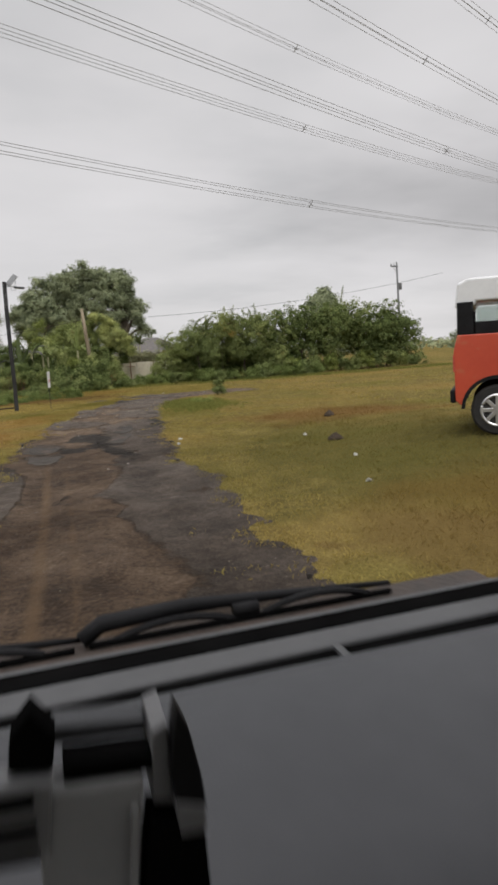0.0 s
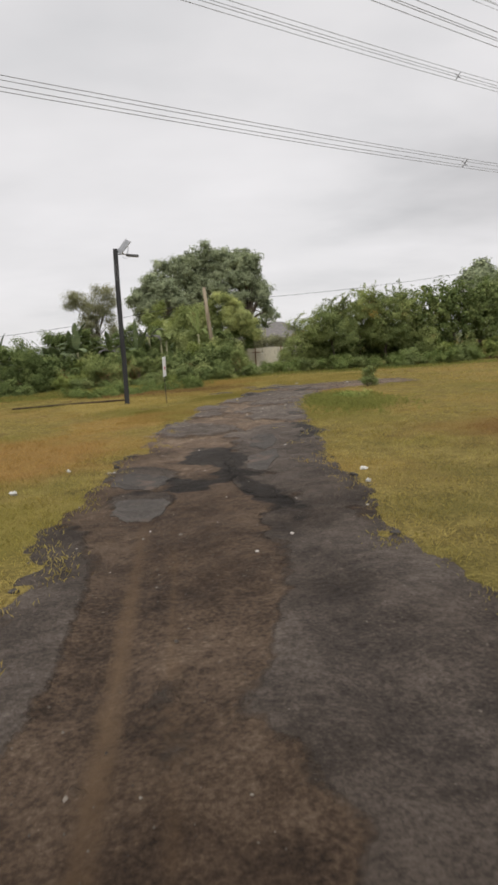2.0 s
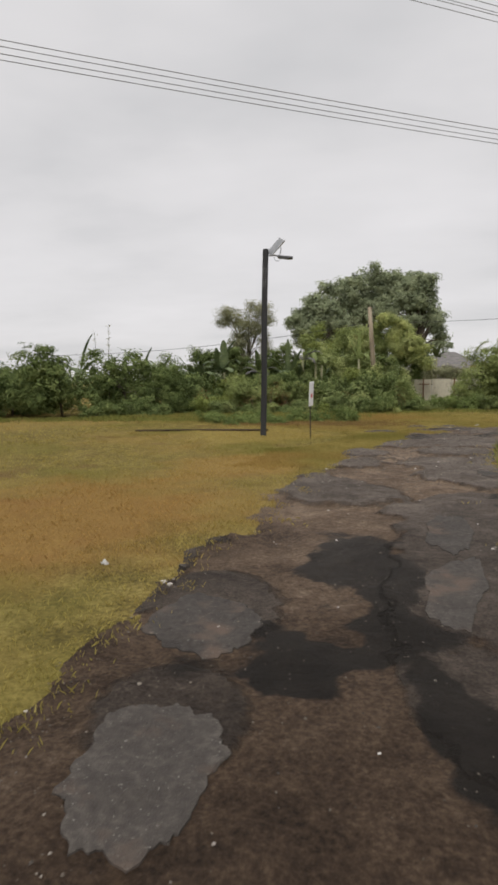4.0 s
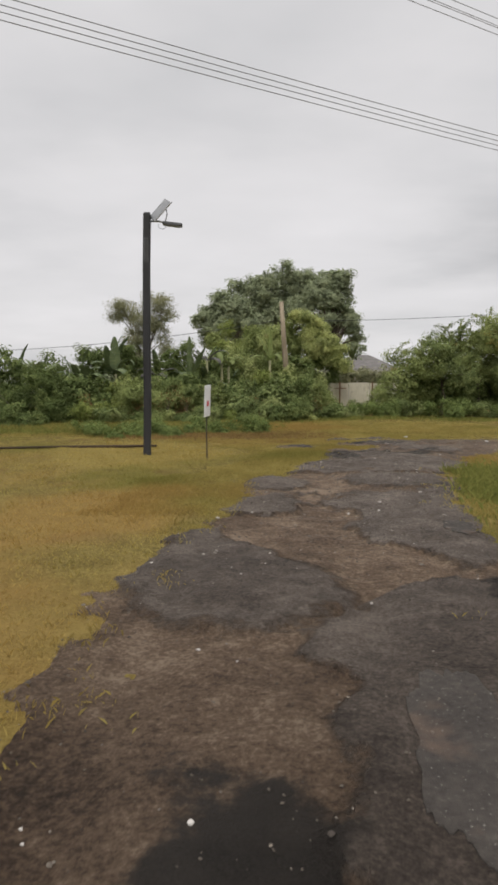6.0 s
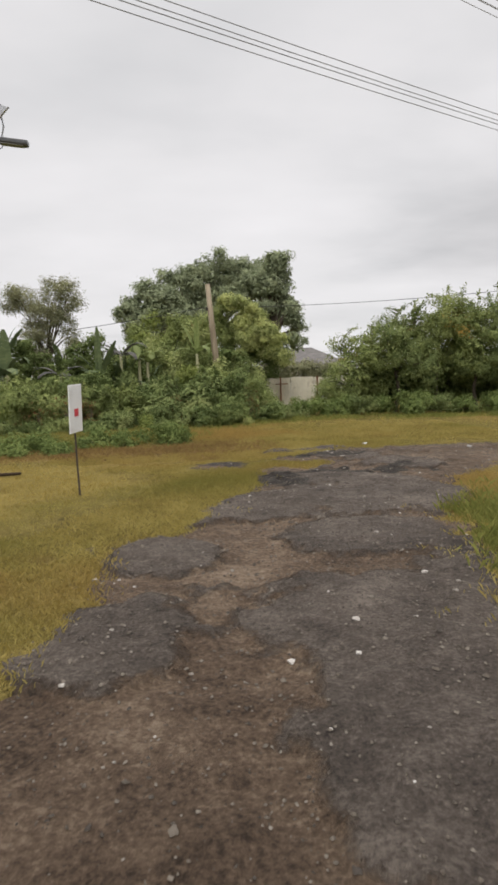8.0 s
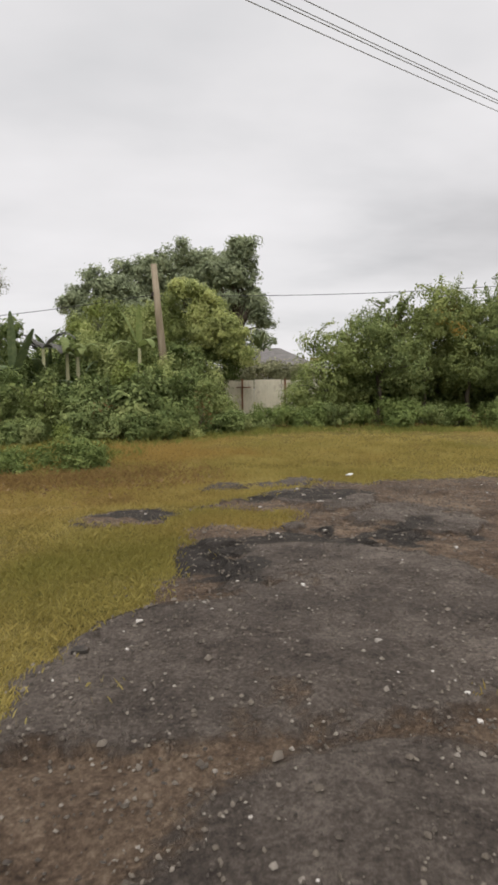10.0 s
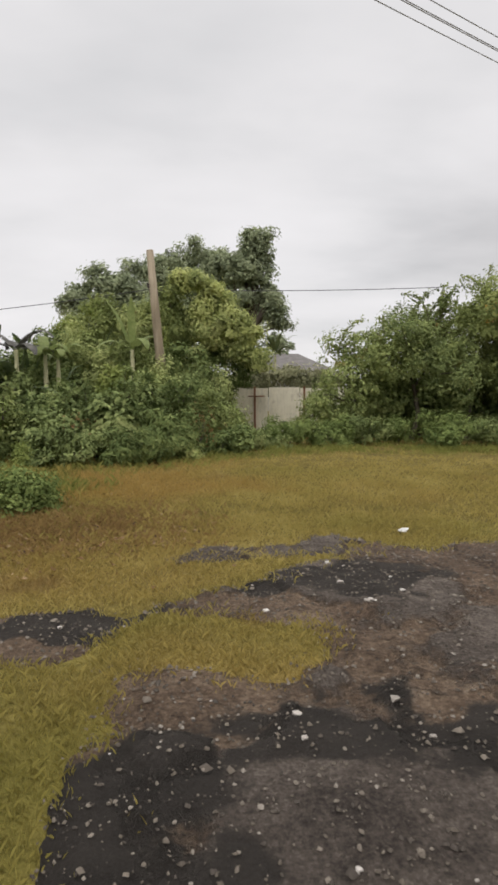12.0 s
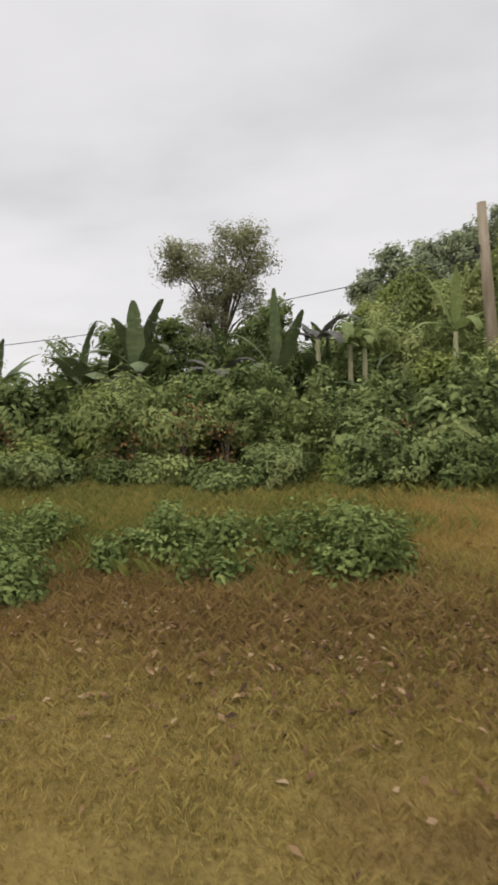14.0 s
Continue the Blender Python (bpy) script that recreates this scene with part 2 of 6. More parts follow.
M["road"] = road_material()
M["asphalt"] = material("worn_asphalt", [(0.3, (0.028, 0.024, 0.021)), (0.55, (0.053, 0.046, 0.039)), (0.75, (0.092, 0.08, 0.068))], 3.0, 0.85, 0.8, 100, fine=0.6, per_piece=0.1,
                        spots=[(3.5, 0.55, 0.68, (0.085, 0.062, 0.047)), (60, 0.64, 0.72, (0.15, 0.14, 0.125))], bump_distance=0.015, spec=0.18)
M["stone"] = material("gravel_stone", [(0.2, (0.045, 0.036, 0.028)), (0.5, (0.085, 0.069, 0.052)), (0.78, (0.14, 0.117, 0.092)), (0.9, (0.2, 0.175, 0.145))], 6, 0.8, 0.3, 40, per_piece=0.75, island=True)
M["pale_stone"] = material("pale_stone", [(0.25, (0.17, 0.15, 0.125)), (0.5, (0.3, 0.27, 0.235)), (0.8, (0.46, 0.43, 0.39))], 3.0, 0.8, per_piece=0.6)
M["leaf_litter"] = material("fallen_dry_leaves", [(0.2, (0.05, 0.028, 0.018)), (0.45, (0.13, 0.066, 0.034)), (0.7, (0.21, 0.13, 0.065)), (0.9, (0.33, 0.25, 0.15))], 2.0, 0.8, fine=0.3, per_piece=0.7, island=True, spec=0.15)
M["leaf_weed"] = leaf_material("broad_weed_leaves", (0.06, 0.09, 0.028), (0.155, 0.2, 0.06), (0.29, 0.335, 0.11))
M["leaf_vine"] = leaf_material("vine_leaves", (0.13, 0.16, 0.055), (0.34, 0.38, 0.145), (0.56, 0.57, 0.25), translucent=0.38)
# deep green shrubs, and the shaded insides of the climber and tall row
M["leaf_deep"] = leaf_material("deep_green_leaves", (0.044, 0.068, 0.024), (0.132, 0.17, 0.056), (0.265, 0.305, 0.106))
M["leaf_dark"] = leaf_material("tree_leaves", (0.1, 0.12, 0.07), (0.255, 0.29, 0.17), (0.445, 0.48, 0.285))
M["leaf_green"] = leaf_material("shrub_leaves", (0.054, 0.08, 0.029), (0.184, 0.225, 0.081), (0.345, 0.385, 0.148), extra=[(0.5, 0.56, 0.7, (0.25, 0.26, 0.1))])
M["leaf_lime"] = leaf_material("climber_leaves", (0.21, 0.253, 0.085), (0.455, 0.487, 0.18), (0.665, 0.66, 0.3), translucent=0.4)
M["leaf_fresh"] = leaf_material("fresh_weed_leaves", (0.11, 0.15, 0.04), (0.22, 0.26, 0.07), (0.36, 0.37, 0.12), translucent=0.32)
M["leaf_olive"] = leaf_material("mixed_shrub_leaves", (0.076, 0.1, 0.036), (0.23, 0.272, 0.094), (0.41, 0.435, 0.16), extra=[(0.9, 0.62, 0.72, (0.2, 0.09, 0.035))])
M["leaf_grey"] = leaf_material("feathery_leaves", (0.13, 0.135, 0.075), (0.25, 0.25, 0.14), (0.39, 0.38, 0.21))
M["leaf_rust"] = leaf_material("rust_leaves", (0.11, 0.052, 0.025), (0.2, 0.1, 0.042), (0.3, 0.19, 0.07))
M["leaf_orange"] = leaf_material("orange_flowers", (0.3, 0.2, 0.05), (0.42, 0.27, 0.07), (0.5, 0.36, 0.1))
M["banana"] = material("banana_leaf", [(0.25, (0.05, 0.07, 0.032)), (0.5, (0.1, 0.132, 0.055)), (0.75, (0.2, 0.225, 0.095))], 1.5, 0.6, 0.15, 30, per_piece=0.1, island=True, translucent=0.16)
M["banana_fresh"] = material("fresh_banana_leaf", [(0.25, (0.11, 0.145, 0.048)), (0.5, (0.2, 0.245, 0.08)), (0.75, (0.33, 0.365, 0.14))], 1.5, 0.65, 0.15, 30, per_piece=0.1, island=True, translucent=0.35)
M["dead_frond"] = material("dark_old_frond", [(0.25, (0.04, 0.038, 0.034)), (0.5, (0.085, 0.08, 0.07)), (0.75, (0.14, 0.13, 0.11))], 1.5, 0.6, 0.15, 30, per_piece=0.4, island=True, translucent=0.15)
M["banana_stem"] = material("banana_stem", [(0.3, (0.2, 0.2, 0.1)), (0.6, (0.4, 0.37, 0.22)), (0.8, (0.2, 0.12, 0.06))], 3, 0.6, 0.2, 30, stretch=(1, 1, 0.2))
M["bark"] = material("bark", [(0.3, (0.06, 0.048, 0.036)), (0.6, (0.13, 0.105, 0.08)), (0.8, (0.2, 0.17, 0.13))], 5, 0.9, 0.6, 30, stretch=(1, 1, 0.3))
M["log_wood"] = material("damp_rotten_wood", [(0.3, (0.022, 0.015, 0.01)), (0.55, (0.05, 0.033, 0.02)), (0.8, (0.11, 0.075, 0.045))], 5, 0.9, 0.6, 30, stretch=(0.15, 1, 1))
M["post_wood"] = material("weathered_post_wood", [(0.3, (0.14, 0.11, 0.075)), (0.55, (0.255, 0.205, 0.14)), (0.8, (0.38, 0.325, 0.24))], 6, 0.9, 0.5, 40, stretch=(1, 1, 0.12))
M["pole_dark"] = material("dark_treated_pole", [(0.3, (0.02, 0.02, 0.021)), (0.6, (0.036, 0.036, 0.037)), (0.8, (0.07, 0.067, 0.064))], 5, 0.7, 0.4, 40, stretch=(1, 1, 0.15))
M["steel"] = material("galvanised_steel", [(0.3, (0.35, 0.36, 0.37)), (0.7, (0.5, 0.51, 0.52))], 8, 0.45, 0.1, 60, metal=0.8)
M["panel"] = material("solar_cells", [(0.3, (0.17, 0.175, 0.18)), (0.7, (0.25, 0.255, 0.26))], 6, 0.4, spec=0.3)
M["lamp_grey"] = material("lamp_housing", [(0.3, (0.07, 0.072, 0.075)), (0.7, (0.11, 0.112, 0.115))], 8, 0.45, 0.1, 60)
M["lens"] = material("lamp_lens", [(0.3, (0.2, 0.2, 0.2)), (0.7, (0.3, 0.3, 0.29))], 8, 0.2)
M["stud"] = material("pale_studs", [(0.3, (0.22, 0.22, 0.22)), (0.7, (0.34, 0.34, 0.34))], 8, 0.5)
M["sign_white"] = material("sign_board_white", [(0.25, (0.5, 0.5, 0.48)), (0.5, (0.72, 0.72, 0.71)), (0.8, (0.8, 0.8, 0.79))], 3, 0.5, 0.05, 30)
M["sign_red"] = material("sign_red", [(0.3, (0.5, 0.04, 0.06)), (0.7, (0.62, 0.07, 0.09))], 6, 0.5)
M["iron"] = material("dark_iron", [(0.3, (0.03, 0.027, 0.025)), (0.7, (0.07, 0.05, 0.04))], 12, 0.7, 0.3, 60)
M["rust"] = material("rusty_steel", [(0.3, (0.12, 0.055, 0.03)), (0.7, (0.26, 0.13, 0.07))], 8, 0.85, 0.4, 50)
M["wall_white"] = material("whitewashed_sheet", [(0.25, (0.38, 0.355, 0.28)), (0.5, (0.64, 0.59, 0.46)), (0.8, (0.76, 0.72, 0.59))], 1.6, 0.8, 0.3, 20, fine=0.35, stretch=(1, 1, 0.4),
                           spots=[(2.2, 0.6, 0.75, (0.3, 0.24, 0.17))])
M["roof"] = material("grey_roof_tiles", [(0.3, (0.1, 0.092, 0.085)), (0.7, (0.17, 0.158, 0.148))], 3, 0.85, 0.3, 20)
M["house_wall"] = material("cream_plaster", [(0.3, (0.45, 0.42, 0.36)), (0.7, (0.58, 0.55, 0.48))], 2, 0.9, 0.2, 30)
M["wire"] = material("conductor", [(0.3, (0.2, 0.2, 0.205)), (0.7, (0.28, 0.28, 0.285))], 2, 0.6, metal=0.2)
M["cable"] = material("black_cable", [(0.3, (0.03, 0.03, 0.032)), (0.7, (0.05, 0.05, 0.052))], 2, 0.6)
M["red_paint"] = material("red_car_paint", [(0.3, (0.4, 0.05, 0.025)), (0.7, (0.5, 0.075, 0.035))], 1.5, 0.3, spec=0.5, spots=[(3, 0.6, 0.7, (0.42, 0.12, 0.06))])
M["white_paint"] = material("white_car_paint", [(0.3, (0.62, 0.63, 0.64)), (0.7, (0.75, 0.76, 0.77))], 2, 0.35, spec=0.5)
M["black_plastic"] = material("black_plastic", [(0.3, (0.007, 0.007, 0.0075)), (0.7, (0.014, 0.014, 0.015))], 10, 0.6, 0.1, 120, spec=0.12)
M["tyre"] = material("tyre_rubber", [(0.3, (0.016, 0.016, 0.016)), (0.7, (0.035, 0.033, 0.03))], 10, 0.85, 0.3, 80)
M["alloy"] = material("alloy_rim", [(0.3, (0.5, 0.5, 0.5)), (0.7, (0.65, 0.65, 0.65))], 8, 0.35, metal=0.9)
M["car_glass"] = material("dark_car_glass", [(0.3, (0.02, 0.022, 0.024)), (0.7, (0.03, 0.032, 0.034))], 2, 0.06, spec=0.6)
M["rubber"] = material("matt_black_rubber", [(0.3, (0.003, 0.003, 0.003)), (0.7, (0.006, 0.006, 0.006))], 10, 0.95, spec=0.0)
M["dash"] = material("grey_dashboard_vinyl", [(0.3, (0.048, 0.05, 0.054)), (0.7, (0.066, 0.068, 0.073))], 3, 0.5, 0.3, 350, bump_distance=0.002, spec=0.2)
M["cradle_grey"] = material("grey_cradle_plastic", [(0.3, (0.13, 0.131, 0.134)), (0.7, (0.17, 0.171, 0.175))], 8, 0.5, 0.1, 150, bump_distance=0.001)
M["cradle_pale"] = material("pale_cradle_plastic", [(0.3, (0.22, 0.221, 0.224)), (0.7, (0.28, 0.281, 0.285))], 8, 0.45, 0.1, 150, bump_distance=0.001)
M["dash_light"] = material("cowl_grey", [(0.3, (0.06, 0.061, 0.063)), (0.7, (0.08, 0.081, 0.084))], 6, 0.6, 0.2, 200, bump_distance=0.002)
M["earth"] = material("turned_earth", [(0.3, (0.025, 0.018, 0.013)), (0.55, (0.055, 0.04, 0.028)), (0.8, (0.1, 0.075, 0.055))], 9, 0.95, 0.8, 50, fine=0.5)
M["paper"] = material("litter_white", [(0.3, (0.4, 0.39, 0.36)), (0.7, (0.6, 0.59, 0.56))], 20, 0.7, 0.2, 60)
M["concrete"] = material("pylon_grey", [(0.3, (0.13, 0.132, 0.135)), (0.7, (0.2, 0.202, 0.205))], 2, 0.6)



def clear_glass():
    m = bpy.data.materials.new("clear_window_glass")
    m.use_nodes = True
    nt = m.node_tree
    tr, gl, mx = nt.nodes.new("ShaderNodeBsdfTransparent"), nt.nodes.new("ShaderNodeBsdfGlossy"), nt.nodes.new("ShaderNodeMixShader")
    tr.inputs["Color"].default_value = (0.8, 0.84, 0.82, 1)
    gl.inputs["Roughness"].default_value = 0.03
    mx.inputs["Fac"].default_value = 0.1
    nt.links.new(tr.outputs[0], mx.inputs[1]); nt.links.new(gl.outputs[0], mx.inputs[2])
    nt.links.new(mx.outputs[0], nt.nodes["Material Output"].inputs["Surface"])
    return m


M["glass"] = clear_glass()

# ------------------------------------------------------------------ mesh helpers


def sheet(name, verts, faces, mat, smooth=False):
    """A mesh from arrays: verts n x 3, faces m x k."""
    verts, faces = np.asarray(verts, dtype=np.float32), np.asarray(faces, dtype=np.int32)
    me = bpy.data.meshes.new(name)
    k = faces.shape[1]
    me.vertices.add(len(verts)); me.vertices.foreach_set("co", verts.ravel())
    me.loops.add(faces.size); me.loops.foreach_set("vertex_index", faces.ravel())
    me.polygons.add(len(faces)); me.polygons.foreach_set("loop_start", np.arange(0, faces.size, k, dtype=np.int32))
    if smooth:
        me.polygons.foreach_set("use_smooth", np.ones(len(faces), dtype=bool))
    me.update(calc_edges=True)
    me.materials.append(mat)
    return me


def part(name, bm, mat, parent=None, label="", smooth=False):
    me = bpy.data.meshes.new(name)
    bmesh.ops.recalc_face_normals(bm, faces=bm.faces)
    for f in bm.faces:
        f.smooth = smooth
    bm.to_mesh(me)
    bm.free()
    me.materials.append(mat)
    ob = new(name, me)
    if parent:
        ob.parent = parent
    return tagged(ob, label)


def thing(name, at, label, category, turn=0, group="", kind=""):
    e = new(name)
    e.matrix_world = pose(*at, 0, 0, turn)
    return tagged(e, label, category, group, kind)


def add_box(bm, lo, hi, bevel=0.0, m=None):
    r = bmesh.ops.create_cube(bm, size=1)
    c = [(a + b) / 2 for a, b in zip(lo, hi)]
    s = [b - a for a, b in zip(lo, hi)]
    bmesh.ops.scale(bm, verts=r["verts"], vec=s)
    bmesh.ops.translate(bm, verts=r["verts"], vec=c)
    if bevel:
        es = list({e for v in r["verts"] for e in v.link_edges})
        out = bmesh.ops.bevel(bm, geom=es, offset=bevel, segments=2, affect="EDGES", profile=0.5)
        vs = list({v for f in out["faces"] for v in f.verts} | {v for v in r["verts"] if v.is_valid})
    else:
        vs = r["verts"]
    if m:
        bmesh.ops.transform(bm, matrix=m, verts=vs)
    return vs


def box(lo, hi, bevel=0.0, m=None):
    bm = bmesh.new()
    add_box(bm, lo, hi, bevel, m)
    return bm


def add_tube(bm, pts, radii, sides=8, cap=True):
    """A tapered tube through the points."""
    rings = []
    pts = [Vector(p) for p in pts]
    for i, p in enumerate(pts):
        d = (pts[min(i + 1, len(pts) - 1)] - pts[max(i - 1, 0)]).normalized()
        a = d.orthogonal().normalized() if abs(d.z) > 0.95 else d.cross(Vector((0, 0, 1))).normalized()
        b = d.cross(a).normalized()
        rings.append([bm.verts.new(p + (a * math.cos(k * math.tau / sides) + b * math.sin(k * math.tau / sides)) * radii[i]) for k in range(sides)])
    for r, s in zip(rings, rings[1:]):
        for k in range(sides):
            bm.faces.new((r[k], r[(k + 1) % sides], s[(k + 1) % sides], s[k]))
    if cap:
        bm.faces.new(rings[0]); bm.faces.new(rings[-1])


def tube(pts, radii, sides=8):
    bm = bmesh.new()
    add_tube(bm, pts, radii, sides)
    return bm


def prism(outline, depth, bevel=0.0):
    """An outline in x, z pushed from y = -depth / 2 to depth / 2."""
    bm = bmesh.new()
    f = bm.faces.new([bm.verts.new((x, -depth / 2, z)) for x, z in outline])
    ext = bmesh.ops.extrude_face_region(bm, geom=[f])
    bmesh.ops.translate(bm, verts=[v for v in ext["geom"] if isinstance(v, bmesh.types.BMVert)], vec=(0, depth, 0))
    if bevel:
        bmesh.ops.bevel(bm, geom=list(bm.edges), offset=bevel, segments=2, affect="EDGES", profile=0.5)
    return bm


# ------------------------------------------------------------------ the lie of the land
def smooth01(a, b, v):
    t = np.clip((np.asarray(v, dtype=float) - a) / (b - a), 0, 1)
    return t * t * (3 - 2 * t)


def wave(x, y, s, seed=0.0):
    """Cheap smooth unevenness between about -1 and 1."""
    return (np.sin(x * 1.7 / s + seed) * np.cos(y * 1.3 / s + seed * 1.7) + 0.6 * np.sin(x * 3.1 / s + y * 2.3 / s + seed * 2.1)
            + 0.35 * np.sin(x * 6.7 / s - y * 5.9 / s + seed * 3.3)) / 1.9


LEFT_EDGE = ((-60, -1.6), (4, -1.4), (9, -1.32), (11.5, -1.24), (12.8, -1.27), (14.2, -1.15), (15.8, -0.93), (18.0, -0.66), (19.5, -0.42), (20.8, -0.17), (22.6, -0.06), (23.3, 0.78), (24.9, 1.2), (26.0, 1.55), (26.7, 1.55), (27.2, 1.4), (27.4, 0.6), (27.9, 0.55), (28.2, 1.6), (28.5, 2.6), (28.9, 3.1), (29.2, 3.6), (29.7, 5.0))
RIGHT_EDGE = ((-60, 1.4), (3.7, 1.55), (5, 1.5), (6.5, 1.8), (11, 1.78), (16, 2.2), (19.6, 2.72), (20.8, 2.83), (22, 3.15), (23.5, 3.7), (25.5, 4.7), (26.7, 6.0), (27.3, 9.0), (27.6, 60.0))


def fbm(x, y, size, seed, octaves=4, keep=0.5):
    """Layered smooth noise between about 0 and 1, over cells of the given size."""
    x, y = np.asarray(x, dtype=float) / size, np.asarray(y, dtype=float) / size
    total, weight, norm = 0.0, 1.0, 0.0
    for o in range(octaves):
        table = np.random.default_rng(seed + o).random((128, 128))
        i, j = np.floor(x).astype(int), np.floor(y).astype(int)
        u, v = x - i, y - j
        u, v = u * u * (3 - 2 * u), v * v * (3 - 2 * v)
        a, b, c, d = table[i % 128, j % 128], table[(i + 1) % 128, j % 128], table[i % 128, (j + 1) % 128], table[(i + 1) % 128, (j + 1) % 128]
        total = total + weight * ((a * (1 - u) + b * u) * (1 - v) + (c * (1 - u) + d * u) * v)
        norm += weight
        x, y, weight = x * 2.03 + 7.1, y * 2.03 + 3.7, weight * keep
    return total / norm


def road_inside(x, y):
    """Rough distance inside the road's edge in metres, below zero on the grass."""
    ly, lx = zip(*LEFT_EDGE)
    ry, rx = zip(*RIGHT_EDGE)
    ragged = 0.75 * (fbm(x, y, 0.9, 21, 4, 0.6) - 0.5)
    side = np.minimum(x - np.interp(y, ly, lx), np.interp(y, ry, rx) - x)
    branch = np.minimum(np.minimum(29.6 + 0.0 * x - y, y - 27.3), x - 3.5)
    lane = np.where(y < 29.6, side, -1.0)
    d = np.maximum(lane, branch) + ragged
    d = np.minimum(d, 8.5 - x)
    # grass that has grown over the broken corner
    d = np.maximum(d, 0.3 - 0.3 * np.hypot((x - 2.9) / 1.1, (y - 29.42 - 0.08 * (x - 2.9)) / 0.16) + 0.5 * ragged)
    island = 0.55 - np.hypot((x - 2.35) / 0.5, (y - 27.5) / 0.36) * 0.55
    return np.minimum(d, -island + 0.08 * wave(x, y, 0.2, 5.0))


def land(x, y):
    x, y = np.asarray(x, dtype=float), np.asarray(y, dtype=float)
    z = np.interp(y, [-8, 0, 10, 20, 30], [0.1, 0.0, -0.16, -0.25, -0.26])
    z = z + 0.26 * smooth01(3.0, 7.5, x) * smooth01(16.0, 9.0, y)
    z = z + 0.08 * smooth01(32.0, 34.5, y) * smooth01(9.0, 4.0, x)
    z = z + 0.035 * wave(x, y, 2.6, 1.0) * smooth01(-0.2, 1.5, -road_inside(x, y))
    return z

# ------------------------------------------------------------------ ground and road
def axis(lo, hi, near_lo, near_hi, step, growth=1.22):
    """Grid lines, fine between near_lo and near_hi, coarser outwards."""
    a = list(np.arange(near_lo, near_hi + step / 2, step))
    s, v = step, near_hi
    while v < hi:
        s *= growth
        v = min(hi, v + s)
        a.append(v)
    s, v = step, near_lo
    while v > lo:
        s *= growth
        v = max(lo, v - s)
        a.insert(0, v)
    return np.array(a)


def grid(xs, ys, z):
    X, Y = np.meshgrid(xs, ys)
    v = np.stack([X, Y, z(X, Y)], -1).reshape(-1, 3)
    n, m = len(xs), len(ys)
    i = (np.arange(m - 1)[:, None] * n + np.arange(n - 1)[None]).ravel()
    return v, np.stack([i, i + 1, i + n + 1, i + n], 1)


def ground_z(x, y):
    return land(x, y) + 0.012 * wave(x, y, 0.3, 3.0) - 0.05 * smooth01(0.15, 0.4, road_inside(x, y))


def make_ground():
    v, f = grid(axis(-1500, 1500, -7, 8, 0.18), axis(-1500, 1500, -1, 36, 0.18), ground_z)
    tagged(new("ground", sheet("ground", v, f, M["soil"], True)), "rough ground under yellow-green mown grass", "ground", kind="structure")


# what is left of the asphalt, and black repairs: x, y, half width, half length, turn
OLD_PATCHES = ((-0.55, 11.75, 0.34, 0.55, 0.1), (1.08, 15.0, 0.3, 1.5, -0.05), (-0.62, 13.2, 0.42, 0.7, 0.2), (1.5, 12.6, 0.45, 1.6, -0.1), (1.2, 9.0, 0.55, 1.8, 0.05), (1.1, 5.6, 0.55, 2.2, 0.1), (1.0, 2.0, 0.5, 2.0, 0.0),
               (-0.95, 8.0, 0.22, 2.0, -0.05), (0.2, 17.4, 0.8, 0.8, 0.0), (0.3, 20.5, 0.5, 0.6, 0.4), (0.6, 22.2, 0.5, 0.55, 0.3), (2.3, 19.6, 0.45, 1.8, -0.1), (2.4, 22.6, 0.8, 0.7, 0.2), (1.9, 24.4, 0.8, 0.6, 0.0), (3.3, 24.6, 0.9, 0.7, -0.2))
TAR_PATCHES = ((0.36, 14.2, 0.42, 0.8, -0.25), (0.05, 12.5, 0.6, 0.3, 0.2), (0.5, 13.2, 0.3, 0.9, 0.0), (0.72, 11.6, 0.26, 1.0, 0.25), (3.4, 28.6, 0.9, 0.45, 0.1), (1.9, 26.0, 0.6, 0.5, -0.5), (3.2, 26.6, 1.0, 0.5, 0.1), (1.4, 28.1, 0.7, 0.25, 0.1), (2.2, 16.5, 0.3, 1.0, -0.1))


def patches(x, y, rows):
    best = np.full(np.shape(x), -1.0)
    for cx, cy, rx, ry, turn in rows:
        c, s = math.cos(turn), math.sin(turn)
        u, v = ((x - cx) * c + (y - cy) * s) / rx, (-(x - cx) * s + (y - cy) * c) / ry
        best = np.maximum(best, 1.0 - np.hypot(u, v))
    return best


def wear(x, y):
    """Above zero where the asphalt is left, below where it has broken away down to the dirt."""
    broken = 3.2 * (fbm(x, y, 1.5, 40, 5, 0.6) - 0.5)
    early = 0.55 * smooth01(0.35, 0.9, x) - 0.75 * smooth01(0.95, 0.35, np.abs(x + 0.25)) - 0.05
    late = 0.14 - 0.75 * np.exp(-((x - 1.1 - 0.1 * (y - 20)) / 0.5) ** 2) * smooth01(25.0, 22.5, y) - 0.8 * smooth01(4.0, 5.6, x)
    k = smooth01(14.5, 18.0, y)
    return np.maximum(patches(x, y, OLD_PATCHES) * 1.0, broken + early * (1 - k) + late * k)


def tracks(x, y):
    """Two worn wheel tracks along the dirt."""
    bend = 0.06 * np.sin(y * 0.35) + 0.05 * np.maximum(y - 12, 0)
    return np.exp(-((x + 0.42 - bend) / 0.1) ** 2) + 0.8 * np.exp(-((x + 0.15 - bend) / 0.07) ** 2)


